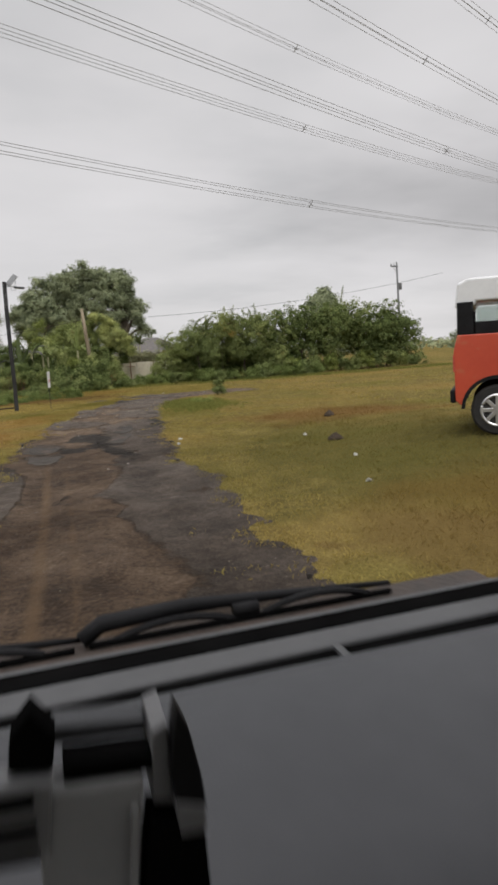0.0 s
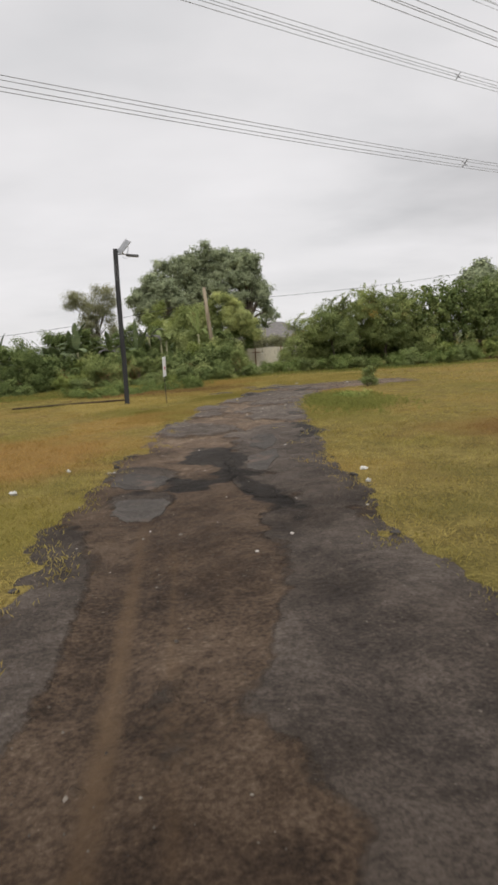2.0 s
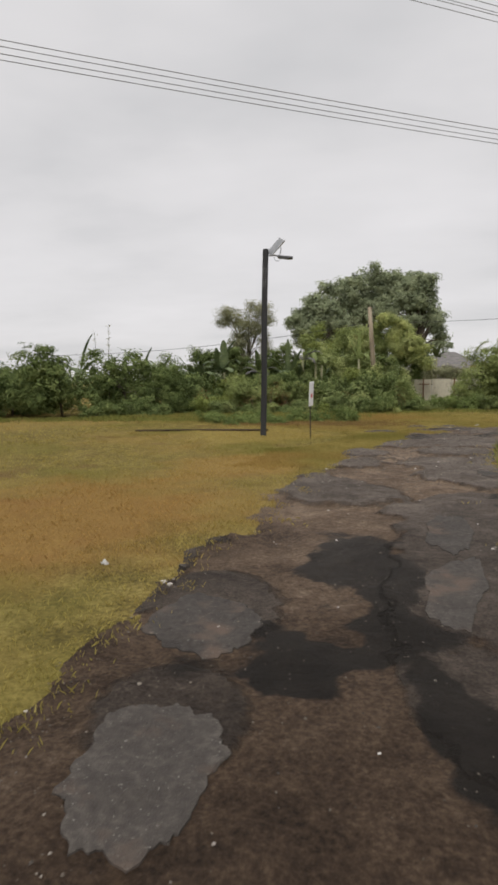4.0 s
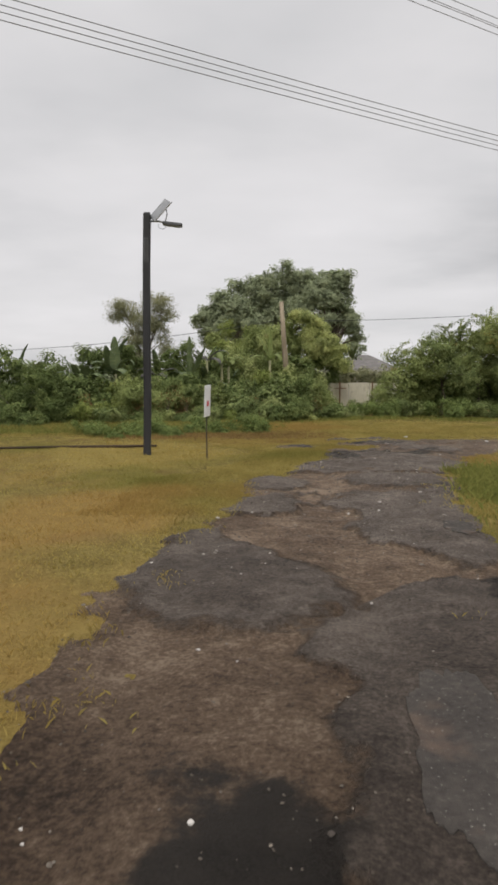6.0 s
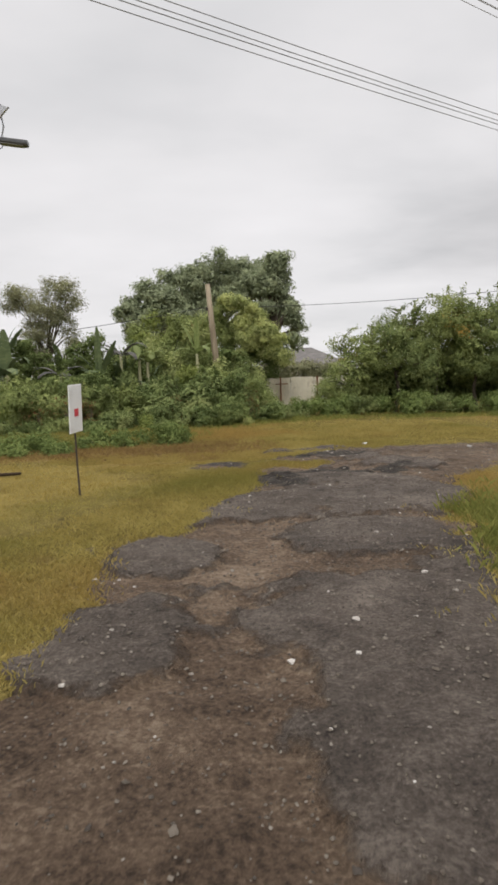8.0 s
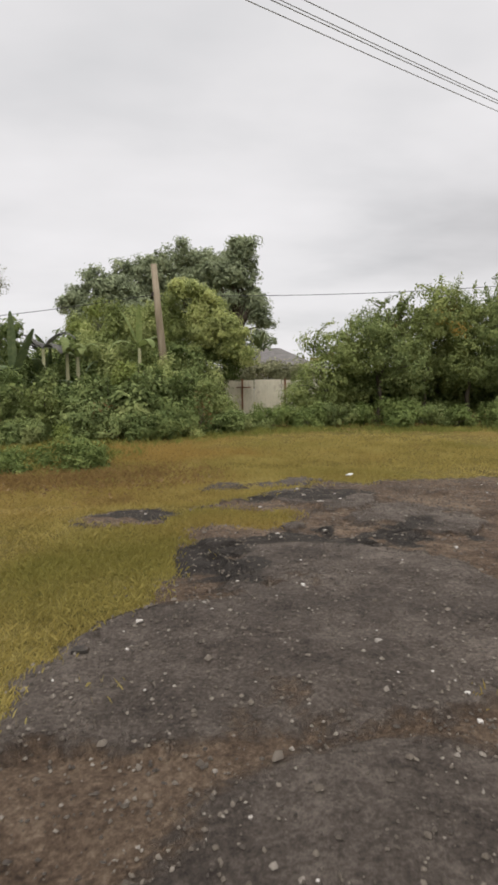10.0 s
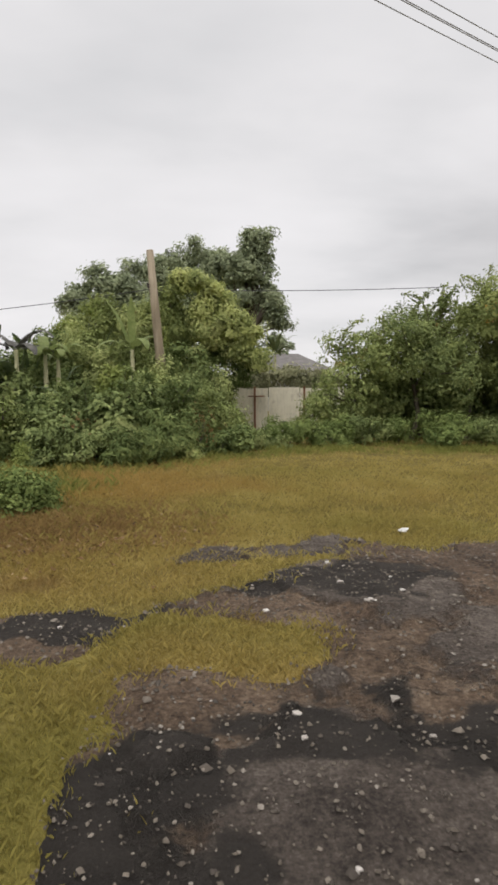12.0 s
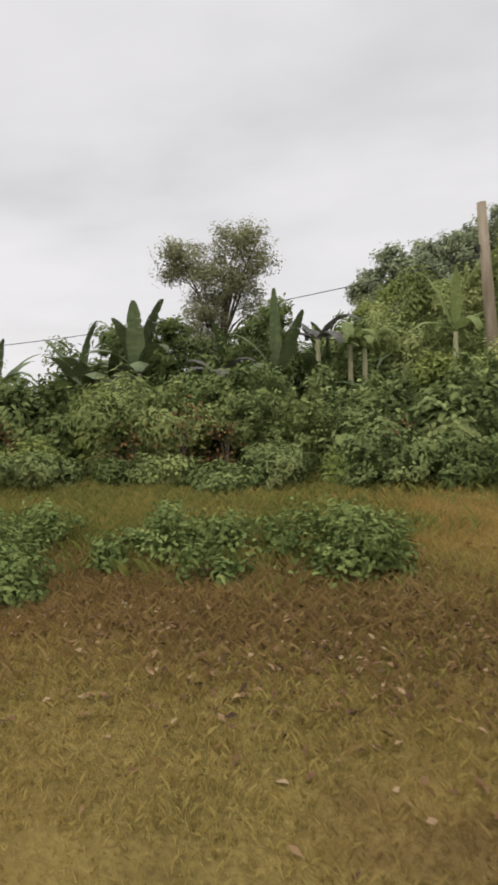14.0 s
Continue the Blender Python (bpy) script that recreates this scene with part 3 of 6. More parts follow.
def road_z(x, y):
    d = road_inside(x, y)
    k = smooth01(14.0, 18.0, y)
    rough = 0.016 * wave(x, y, 0.5, 7.0) + (0.012 + 0.016 * k) * (fbm(x, y, 0.22, 60, 3) - 0.5) * 2
    ledge = (0.012 + 0.03 * k) * smooth01(-0.04, 0.04, wear(x, y)) + 0.012 * k * smooth01(0.5, 0.58, wear(x, y))
    ruts = -0.025 * (np.exp(-((x + 0.5 - 0.05 * np.maximum(y - 12, 0)) / 0.22) ** 2) + np.exp(-((x - 0.85 - 0.05 * np.maximum(y - 12, 0)) / 0.22) ** 2))
    return land(x, y) + np.clip(d * 0.35, -0.12, 0.022) + rough + ledge + ruts - 0.024


def make_road():
    v, f = grid(axis(-2.6, 46, -2.0, 6.4, 0.05), axis(-40, 30.4, 1.0, 30.4, 0.05), road_z)
    d = road_inside(v[:, 0], v[:, 1])
    f = f[(d[f] > -0.3).any(axis=1)]
    me = sheet("road", v, f, M["road"], True)
    me.attributes.new("wear", "FLOAT", "POINT").data.foreach_set("value", wear(v[:, 0], v[:, 1]).astype(np.float32))
    swirl = [0.9 * (fbm(v[:, 0], v[:, 1], 0.7, 140 + k, 4, 0.6) - 0.5) for k in (0, 9)]
    spilt = patches(v[:, 0] + swirl[0], v[:, 1] + 1.6 * swirl[1], TAR_PATCHES) + 1.1 * (fbm(v[:, 0], v[:, 1], 0.45, 160, 4, 0.6) - 0.5)
    me.attributes.new("tar", "FLOAT", "POINT").data.foreach_set("value", spilt.astype(np.float32))
    me.attributes.new("track", "FLOAT", "POINT").data.foreach_set("value", (tracks(v[:, 0], v[:, 1]) * smooth01(15, 9, v[:, 1])).astype(np.float32))
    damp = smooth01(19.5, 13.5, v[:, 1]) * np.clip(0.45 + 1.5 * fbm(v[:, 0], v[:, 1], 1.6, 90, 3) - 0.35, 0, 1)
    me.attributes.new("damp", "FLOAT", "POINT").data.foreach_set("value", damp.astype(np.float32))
    road = tagged(new("road", me), "narrow potholed road of dirt, gravel and broken asphalt", "road", kind="structure")
    rng = np.random.default_rng(5)

    def slab(cx, cy, rx, ry, mat, turn=0.0, thick=0.022, label=""):
        """An irregular remnant of asphalt lying on the road, with a broken edge."""
        n = 110 if rx > 0.15 else 14
        # a few corners joined by nearly straight breaks
        corners = 9 if rx > 0.15 else 6
        ca = (np.arange(corners) + rng.uniform(-0.3, 0.3, corners)) * math.tau / corners
        cr = rng.uniform(0.82, 1.15, corners)
        px, py = np.append(np.cos(ca) * cr, np.cos(ca[0]) * cr[0]), np.append(np.sin(ca) * cr, np.sin(ca[0]) * cr[0])
        along = np.linspace(0, corners, n, endpoint=False)
        ox, oy = np.interp(along, np.arange(corners + 1), px), np.interp(along, np.arange(corners + 1), py)
        rough = 1.0 + 0.5 * (fbm(ox + cx * 3, oy + cy * 3, 0.35, 130, 4, 0.65) - 0.5)
        ox, oy = ox * rough + rng.normal(0, 0.01, n), oy * rough + rng.normal(0, 0.01, n)
        c, s = math.cos(turn), math.sin(turn)
        V, F = [], []
        RINGS = [(1.0, -0.012), (0.985, thick * 0.75)] + [(0.95 - 0.07 * j, thick) for j in range(13)]
        for k, (scale, up) in enumerate(RINGS):
            px, py = ox * rx * scale, oy * ry * scale
            X, Y = cx + c * px - s * py, cy + s * px + c * py
            V.append(np.stack([X, Y, road_z(X, Y) + up], 1))
            if k:
                o = (k - 1) * n
                F += [(o + i, o + (i + 1) % n, o + n + (i + 1) % n, o + n + i) for i in range(n)]
        V.append(np.array([[cx, cy, float(road_z(cx, cy)) + thick]]))
        V = np.concatenate(V)
        F += [(14 * n + i, 14 * n + (i + 1) % n, 15 * n, 15 * n) for i in range(n)]
        quads = [q for q in F if q[2] != q[3]]
        tris = [q[:3] for q in F if q[2] == q[3]]
        me = bpy.data.meshes.new("asphalt_slab")
        me.from_pydata(V.tolist(), [], quads + tris)
        for p in me.polygons:
            p.use_smooth = False
        me.materials.append(mat)
        ob = new("asphalt_slab", me)
        ob.parent = road
        tagged(ob, label)

    # remnants that stand proud with a broken edge
    for row in ((-0.52, 11.4, 0.27, 0.5, 0.1), (1.0, 13.75, 0.24, 0.75, -0.18), (1.2, 15.4, 0.22, 0.75, -0.15), (-0.62, 12.85, 0.36, 0.42, 0.1), (2.4, 19.2, 0.22, 0.3, -0.1)):
        slab(*row[:4], M["asphalt"], row[4], 0.009)
    # single pale stones that lie loose on the surface, built once in a few shapes
    shapes = []
    for k in range(6):
        bm = bmesh.new()
        bmesh.ops.create_icosphere(bm, subdivisions=1, radius=1.0)
        for p in bm.verts:
            p.co = Vector((p.co.x, p.co.y * rng.uniform(0.6, 0.9), p.co.z * 0.5)) * rng.uniform(0.75, 1.2)
        me = bpy.data.meshes.new("stone")
        bm.to_mesh(me)
        bm.free()
        me.materials.append(M["pale_stone"])
        shapes.append(me)
    count = 0
    while count < 230:
        y = rng.uniform(17.5, 29.4) if count < 190 else rng.uniform(9, 17.5)
        x = rng.uniform(-1.2, 7.0)
        d = float(road_inside(x, y))
        if d < 0.05 or rng.random() > (1.0 if d < 0.3 else 0.5):
            continue
        r = 0.009 + 0.022 * rng.random() ** 3
        st = new("stone", shapes[count % 6])
        st.parent = road
        st.matrix_local = pose(x, y, float(road_z(x, y)) + r * 0.25, 0, 0, rng.uniform(0, 360)) @ Matrix.Diagonal((r, r, r, 1))
        count += 1
    # crumbled chunks along the edges
    for _ in range(150):
        y = rng.uniform(2, 27)
        x = rng.uniform(-1.5, 5)
        if -0.05 < float(road_inside(x, y)) < 0.22:
            r = rng.uniform(0.02, 0.06)
            slab(x, y, r, r * rng.uniform(0.6, 1.3), M["asphalt"], rng.uniform(0, 3), rng.uniform(0.015, 0.035))


def make_gravel(seed=3):
    """Loose stones on the road, more along the edges and at the junction."""
    rng = np.random.default_rng(seed)
    base = np.array([(1, 0, -0.4), (-1, 0, -0.4), (0, 1, -0.4), (0, -1, -0.4), (0.5, 0.3, 0.8), (-0.4, -0.2, 0.9)], float)
    tri = np.array([(0, 2, 4), (2, 1, 5), (1, 3, 5), (3, 0, 4), (4, 2, 5), (4, 5, 3)])
    n = 180000
    x, y = rng.uniform(-2.2, 9, n), 30 - 29.2 * rng.random(n) ** 1.4
    d = road_inside(x, y)
    keep = (d > -0.12) & (rng.random(n) < 0.1 + 0.5 * np.exp(-np.maximum(d, 0) / 0.25) + 0.6 * smooth01(16, 21, y) + 0.3 * (wave(x, y, 0.8, 11.0) > 0.35))
    x, y = x[keep], y[keep]
    n = len(x)
    size = 0.0035 + 0.008 * rng.random(n) ** 3 * (0.6 + 0.7 * smooth01(15, 22, y)) + 0.008 * (rng.random(n) < 0.012) + 0.014 * rng.random(n) * (rng.random(n) < 0.012 * smooth01(13, 17, y))
    sc = size[:, None] * rng.uniform(0.6, 1.4, (n, 3)) * np.array([1, 1, 0.6])
    th = rng.uniform(0, math.tau, n)
    v = base[None] * sc[:, None, :]
    c, s = np.cos(th)[:, None], np.sin(th)[:, None]
    v = np.stack([v[..., 0] * c - v[..., 1] * s, v[..., 0] * s + v[..., 1] * c, v[..., 2]], -1) + rng.uniform(-0.15, 0.15, (n, 6, 3)) * size[:, None, None]
    v += np.stack([x, y, road_z(x, y) + size * 0.35 + 0.006], 1)[:, None, :]
    f = (tri[None] + np.arange(n)[:, None, None] * 6).reshape(-1, 3)
    tagged(new("gravel", sheet("gravel", v.reshape(-1, 3), f, M["stone"])), "loose grey and pale gravel scattered on the road", "gravel", kind="stuff")


def blades(name, x, y, height, width, per, mat, rng, label, category="grass", lean=0.6, spread=0.05):
    """Tufts of bent blades at the places given."""
    n = len(x) * per
    X = np.repeat(x, per) + rng.normal(0, spread, n)
    Y = np.repeat(y, per) + rng.normal(0, spread, n)
    H = np.repeat(height, per) * rng.uniform(0.55, 1.25, n)
    W = np.repeat(width, per) * rng.uniform(0.7, 1.3, n)
    a, b = rng.uniform(0, math.tau, n), rng.uniform(0, math.tau, n)
    out = lean * rng.uniform(0.2, 1.3, n) * H
    Z = np.maximum(ground_z(X, Y), np.where(road_inside(X, Y) > -0.2, road_z(X, Y), -9.0)) - 0.008
    ca, sa, cb, sb = np.cos(a), np.sin(a), np.cos(b), np.sin(b)
    p0 = np.stack([X - ca * W, Y - sa * W, Z], 1)
    p1 = np.stack([X + ca * W, Y + sa * W, Z], 1)
    p2 = np.stack([X + cb * out * 0.35 + ca * W * 0.7, Y + sb * out * 0.35 + sa * W * 0.7, Z + H * 0.6], 1)
    p3 = np.stack([X + cb * out, Y + sb * out, Z + H * 0.93], 1)
    v = np.stack([p0, p1, p2, p3], 1).reshape(-1, 3)
    f = np.arange(n * 4).reshape(-1, 4)
    return tagged(new(name, sheet(name, v, f, mat)), label, category, kind="stuff")


def make_grass():
    rng = np.random.default_rng(11)
    # short mown turf near the road
    n = 92000
    x, y = rng.uniform(-8, 10, n), 1.0 + 35.5 * rng.random(n)
    d = road_inside(x, y)
    near = np.clip(1.25 - np.abs(x - 0.6) / 9, 0.15, 1) * np.clip(0.45 + 0.5 * wave(x, y, 0.5, 8.0) + 0.3, 0.5, 1)
    edge = (d > -0.35) & (d < 0.5)
    bare = ground_z(x, y) > road_z(x, y) - 0.006
    verge = smooth01(29.6, 30.2, y) * smooth01(2.6, 1.0, x) * smooth01(-4.0, -2.0, x)
    k = ((d < -0.35) | (edge & bare)) & (rng.random(n) < np.where(edge, 1.0, near) * (1 - 0.75 * verge))
    x, y = x[k], y[k]
    h = 0.026 + 0.022 * rng.random(len(x)) + 0.03 * np.clip(wave(x, y, 1.1, 6.0), 0, 1)
    blades("turf", x, y, h, 0.0022 + 0.0012 * rng.random(len(x)), 5, M["grass"], rng, "short dry yellow-green mown grass", lean=0.8, spread=0.07)
    # closer turf round the end of the road
    n = 47000
    x, y = rng.uniform(-2.0, 5.0, n), rng.uniform(20.0, 31.0, n)
    k = (ground_z(x, y) > road_z(x, y) - 0.006) & (road_inside(x, y) < 0.5) & (road_inside(x, y) > -1.3)
    x, y = x[k], y[k]
    blades("verge_turf", x, y, 0.03 + 0.03 * rng.random(len(x)), np.full(len(x), 0.0024), 5, M["grass"], rng, "short yellow grass on the verge at the junction", lean=0.8, spread=0.06)
    n = 3600
    x, y = 4.0 + rng.normal(0, 0.6, n), 21.9 + rng.normal(0, 1.2, n)
    k = road_inside(x, y) < -0.05
    blades("green_grass", x[k], y[k], 0.06 + 0.08 * rng.random(k.sum()), np.full(k.sum(), 0.004), 5, M["green_grass"], rng, "fresh green grass in the corner by the junction", lean=0.7, spread=0.08)
    # tufts that creep onto the road's crumbling edge
    n = 60000
    x, y = rng.uniform(-2.0, 6.0, n), rng.uniform(1.0, 29.5, n)
    d = road_inside(x, y)
    k = (d > -0.05) & (d < 0.75) & (wave(x, y, 0.35, 19.0) + 0.5 * wave(x, y, 0.12, 23.0) > 0.25 + 1.1 * d) & (rng.random(n) < 0.4)
    blades("edge_tufts", x[k], y[k], 0.02 + 0.035 * rng.random(k.sum()), np.full(k.sum(), 0.0019), 6, M["grass"], rng, "thin tufts of yellow grass creeping over the road's edge", lean=0.9, spread=0.05)
    # coarser turf further off
    n = 17000
    x, y = rng.uniform(-30, 34, n), rng.uniform(1, 44, n)
    k = ((np.abs(x - 1) > 8) | (y > 36)) & (road_inside(x, y) < 0)
    x, y = x[k], y[k]
    blades("far_turf", x, y, 0.05 + 0.05 * rng.random(len(x)), np.full(len(x), 0.009), 4, M["grass"], rng, "short yellow-brown grass further off", lean=1.0, spread=0.14)
    # long grass at the foot of the hedge
    n = 11000
    x = rng.uniform(-24, 26, n)
    y = hedge_y(x) - 1.5 + rng.normal(0, 0.5, n)
    k = ~((x > -0.8) & (x < 4.5) & (y < 36) & (rng.random(n) < 0.5)) & (wave(x, y, 0.9, 14.0) > -0.35)
    x, y = x[k], y[k]
    blades("long_grass", x, y, 0.04 + 0.12 * rng.random(len(x)) ** 2, np.full(len(x), 0.0022), 6, M["green_grass"], rng, "long pale green grass at the foot of the hedge", lean=0.8, spread=0.10)
    # rank grass on the low bank past the junction, greener away from the road
    n = 9000
    x, y = rng.uniform(-8, 1.0, n), 33.0 + rng.normal(0, 1.0, n)
    k = (rng.random(n) < smooth01(1.0, -1.5, x)) & (y > 31.5)
    blades("rank_grass", x[k], y[k], 0.06 + 0.12 * rng.random(k.sum()), np.full(k.sum(), 0.002), 7, M["tall_grass"], rng, "rank yellow-green grass on a low bank", lean=0.6, spread=0.08)
    n = 9000
    x, y = rng.uniform(-9, 1.5, n), 33.0 + rng.normal(0, 1.0, n)
    k = (rng.random(n) < smooth01(1.0, -2.5, x + 0.6 * np.sin(y * 3))) & (y > 30.8)
    x, y, n = x[k], y[k], int(k.sum())
    blades("fresh_grass", x, y, 0.08 + 0.1 * rng.random(n), np.full(n, 0.0028), 6, M["green_grass"], rng, "fresh lime-green grass between the bank and the hedge", lean=0.7, spread=0.09)
    n = 12000
    x, y = rng.uniform(-7, 8, n), 32.6 + rng.normal(0, 1.5, n)
    k = (y > 29.9) & (y < 36.5) & (road_inside(x, y) < -0.1)
    blades("yellow_grass", x[k], y[k], 0.04 + 0.06 * rng.random(k.sum()), np.full(k.sum(), 0.002), 6, M["grass"], rng, "short yellow and brown grass past the junction", lean=0.7, spread=0.09)
    n = 9000
    x, y = rng.uniform(-7, 2.6, n), 30.7 + rng.normal(0, 0.6, n)
    k = (road_inside(x, y) < 0) & (y < 32.3) & (rng.random(n) < smooth01(2.8, 0.5, x) * smooth01(-4.5, -1.5, x))
    blades("dry_grass", x[k], y[k], 0.03 + 0.07 * rng.random(k.sum()), np.full(k.sum(), 0.0018), 7, M["dry_grass"], rng, "dry red-brown grass and litter of stalks on the verge", lean=0.9, spread=0.09)


def make_leaf_litter():
    """Fallen leaves and bits of stalk on the bare verge past the junction."""
    rng = np.random.default_rng(29)
    n = 12000
    x, y = rng.uniform(-3.0, 2.6, n), 30.6 + rng.normal(0, 0.75, n)
    k = (road_inside(x, y) < -0.05) & (y < 32.6) & (rng.random(n) < (0.06 + 0.8 * fbm(x, y, 0.5, 80, 3) ** 2) * smooth01(2.8, 0.8, x) * smooth01(-3.0, -1.2, x))
    x, y = x[k], y[k]
    c = np.stack([x, y, ground_z(x, y) + 0.012 + 0.03 * rng.random(len(x))], 1)
    up = np.tile((0.0, 0.0, 0.9), (len(x), 1)) + rng.normal(0, 0.25, (len(x), 3))
    tagged(new("leaf_litter", leaf_mesh("leaf_litter", c, up, 0.055, 0.026, M["leaf_litter"], rng, 0.0)), "fallen red-brown leaves and stalks on the bare verge", "leaf litter", kind="stuff")


def hedge_y(x):
    return np.interp(x, [-24, -16, -10, -5, 1, 3.5, 6, 12, 25], [28, 31, 33.4, 35.3, 36.2, 38.6, 39.6, 38.8, 39.2])


make_ground()
make_road()
make_gravel()
make_grass()

# ------------------------------------------------------------------ plants


def leaf_mesh(name, centres, outward, length, width, mat, rng, droop=0.3):
    """Folded pointed leaves at the centres, facing roughly outward and up."""
    n = len(centres)
    nrm = outward + rng.normal(0, 0.33, (n, 3)) + np.array([0, 0, 0.35])
    nrm /= np.linalg.norm(nrm, axis=1, keepdims=True) + 1e-9
    ax = np.cross(nrm, rng.normal(0, 1, (n, 3)))
    ax[:, 2] -= droop
    ax -= nrm * (ax * nrm).sum(1, keepdims=True)
    ax /= np.linalg.norm(ax, axis=1, keepdims=True) + 1e-9
    side = np.cross(nrm, ax)
    L = (length * rng.uniform(0.66, 1.42, n))[:, None]
    W = (width * rng.uniform(0.7, 1.3, n))[:, None]
    b = centres - ax * L * 0.5
    v = np.stack([b, b + ax * L * 0.42 + side * W * 0.5 + nrm * W * 0.18, b + ax * L - nrm * L * 0.08, b + ax * L * 0.42 - side * W * 0.5 + nrm * W * 0.18], 1).reshape(-1, 3)
    return sheet(name, v, np.arange(n * 4).reshape(-1, 4), mat)


def cluster_points(blobs, clusters, rng, low=-0.75):
    """Places of twig ends over lumpy ellipsoids: (x, y, z, rx, ry, rz) each."""
    vol = np.array([(b[3] * b[4] * b[5]) ** 0.67 for b in blobs])
    pick = rng.choice(len(blobs), clusters, p=vol / vol.sum())
    B = np.array(blobs, float)[pick]
    d = rng.normal(0, 1, (clusters, 3))
    d /= np.linalg.norm(d, axis=1, keepdims=True)
    d[:, 2] = np.where(d[:, 2] < low, -d[:, 2], d[:, 2])
    r = np.where(rng.random(clusters) < 0.28, rng.uniform(0.25, 0.8, clusters), rng.uniform(0.82, 1.1, clusters))
    return B[:, :3] + d * r[:, None] * B[:, 3:], d


def crown_mesh(name, blobs, clusters, per, spread, length, width, mat, rng, droop=0.3, floor=None):
    hang = 0.75 if droop < 0.85 else 1.35
    c, d = cluster_points(blobs, clusters, rng)
    size = rng.uniform(0.55, 1.3, clusters)
    off = np.clip(rng.normal(0, 1, (clusters, per, 3)), -1.6, 1.6) * (spread * size)[:, None, None] * np.array([1, 1, hang])
    pts = (c[:, None] + off).reshape(-1, 3)
    out = (d[:, None] * 0.75 + off / (spread * size)[:, None, None] * 0.45).reshape(-1, 3)
    if floor is not None:
        k = pts[:, 2] > floor
        pts, out = pts[k], out[k]
    return leaf_mesh(name, pts, out, length, width, mat, rng, droop), c


def limbs(base, ends, trunk_r, fork, rng, sides=7):
    """A tapered trunk to the fork with limbs to the ends."""
    bm = bmesh.new()
    base, fork = Vector(base), Vector(fork)
    mid = base.lerp(fork, 0.5) + Vector((rng.uniform(-0.1, 0.1), rng.uniform(-0.1, 0.1), 0)) * (fork - base).length
    add_tube(bm, [base, mid, fork], [trunk_r * 1.25, trunk_r * 0.95, trunk_r * 0.75], sides)
    for e in ends:
        e = Vector(e)
        start = mid.lerp(fork, rng.uniform(0.5, 1.0))
        bend = start.lerp(e, 0.5) + Vector((0, 0, 0.12)) * (e - start).length
        add_tube(bm, [start, bend, e], [trunk_r * 0.5, trunk_r * 0.28, trunk_r * 0.06], 5, cap=False)
    return bm


def plant(name, at, blobs, clusters, per, spread, leaf, mat, label, category, trunk=0.08, fork=1.0, seed=1, droop=0.3, group="", n_limbs=9, extra=None, low=0.02):
    """A tree or shrub: trunk with limbs, crown of leaves. Blobs are relative to its foot."""
    rng = np.random.default_rng(seed)
    t = thing(name, (at[0], at[1], float(land(at[0], at[1])) - 0.03), label, category, group=group)
    me, c = crown_mesh("crown", blobs, clusters, per, spread, leaf[0], leaf[1], mat, rng, droop, floor=low)
    cr = new("crown", me)
    cr.parent = t
    ends = c[rng.choice(len(c), min(n_limbs, len(c)), replace=False)]
    bm = limbs((0, 0, 0), [tuple(e) for e in ends], trunk, (0.05, 0.0, fork), rng)
    part("trunk", bm, M["bark"], t, smooth=True)
    for nm, blob, cl, pr, m2, lab in extra or ():
        me, _ = crown_mesh(nm, blob, cl, pr, spread, leaf[0], leaf[1], m2, rng, droop, floor=low)
        o = new(nm, me)
        o.parent = t
        tagged(o, lab, kind="stuff")
    return t


def lumpy(blobs, seed, each=4, size=0.42, core=0.86):
    """The blobs with smaller lumps on their outsides."""
    rng = np.random.default_rng(seed)
    out = [(x, y, z, rx * core, ry * core, rz * core) for x, y, z, rx, ry, rz in blobs]
    for x, y, z, rx, ry, rz in blobs:
        for _ in range(each):
            d = rng.normal(0, 1, 3)
            d /= np.linalg.norm(d)
            d[1] = -abs(d[1])
            d[2] = d[2] if d[2] > -0.3 else -d[2]
            r = size * rng.uniform(0.7, 1.25) * min(rx, rz)
            out.append((x + d[0] * rx * 0.85, y + d[1] * ry * 0.8, z + d[2] * rz * 0.85, r, r, r * 0.8))
    return out


def shrub_blobs(w, h, rng, lumps=6, depth=None, low=0.14):
    depth = depth or w
    b = [(0, 0, h * (0.34 + 0.45 * low), w * 0.36, depth * 0.34, h * (0.44 - 0.3 * low))]
    for _ in range(lumps):
        r = rng.uniform(0.13, 0.32) * min(w, h * 1.4)
        b.append((rng.uniform(-0.46, 0.46) * w, rng.uniform(-0.46, 0.3) * depth, rng.uniform(low, 0.86) * h, r, r, r * rng.uniform(0.7, 1.1)))
    return b


def make_sprigs(parent, places, mat, seed):
    """Thin arching shoots with small leaves that stand out of a crown."""
    rng = np.random.default_rng(seed)
    for x, y, z, dx, h in places:
        pts = [Vector((x + dx * u * u, y - 0.15 * u, z + h * (u - 0.55 * u * u * min(1.0, abs(dx))))) for u in np.linspace(0, 1, 8)]
        sp = part("sprig", tube(pts, [0.016 * (1 - 0.8 * i / 7) for i in range(8)], 5), M["bark"], parent)
        c = np.array([pts[min(7, int(u * 7))] + (pts[min(7, int(u * 7) + 1)] - pts[min(7, int(u * 7))]) * (u * 7 % 1) for u in rng.uniform(0.05, 1, 70)]) + rng.normal(0, 0.05, (70, 3))
        lf = new("leaves", leaf_mesh("leaves", c, rng.normal(0, 0.5, (70, 3)), 0.13, 0.06, mat, rng))
        lf.parent = sp


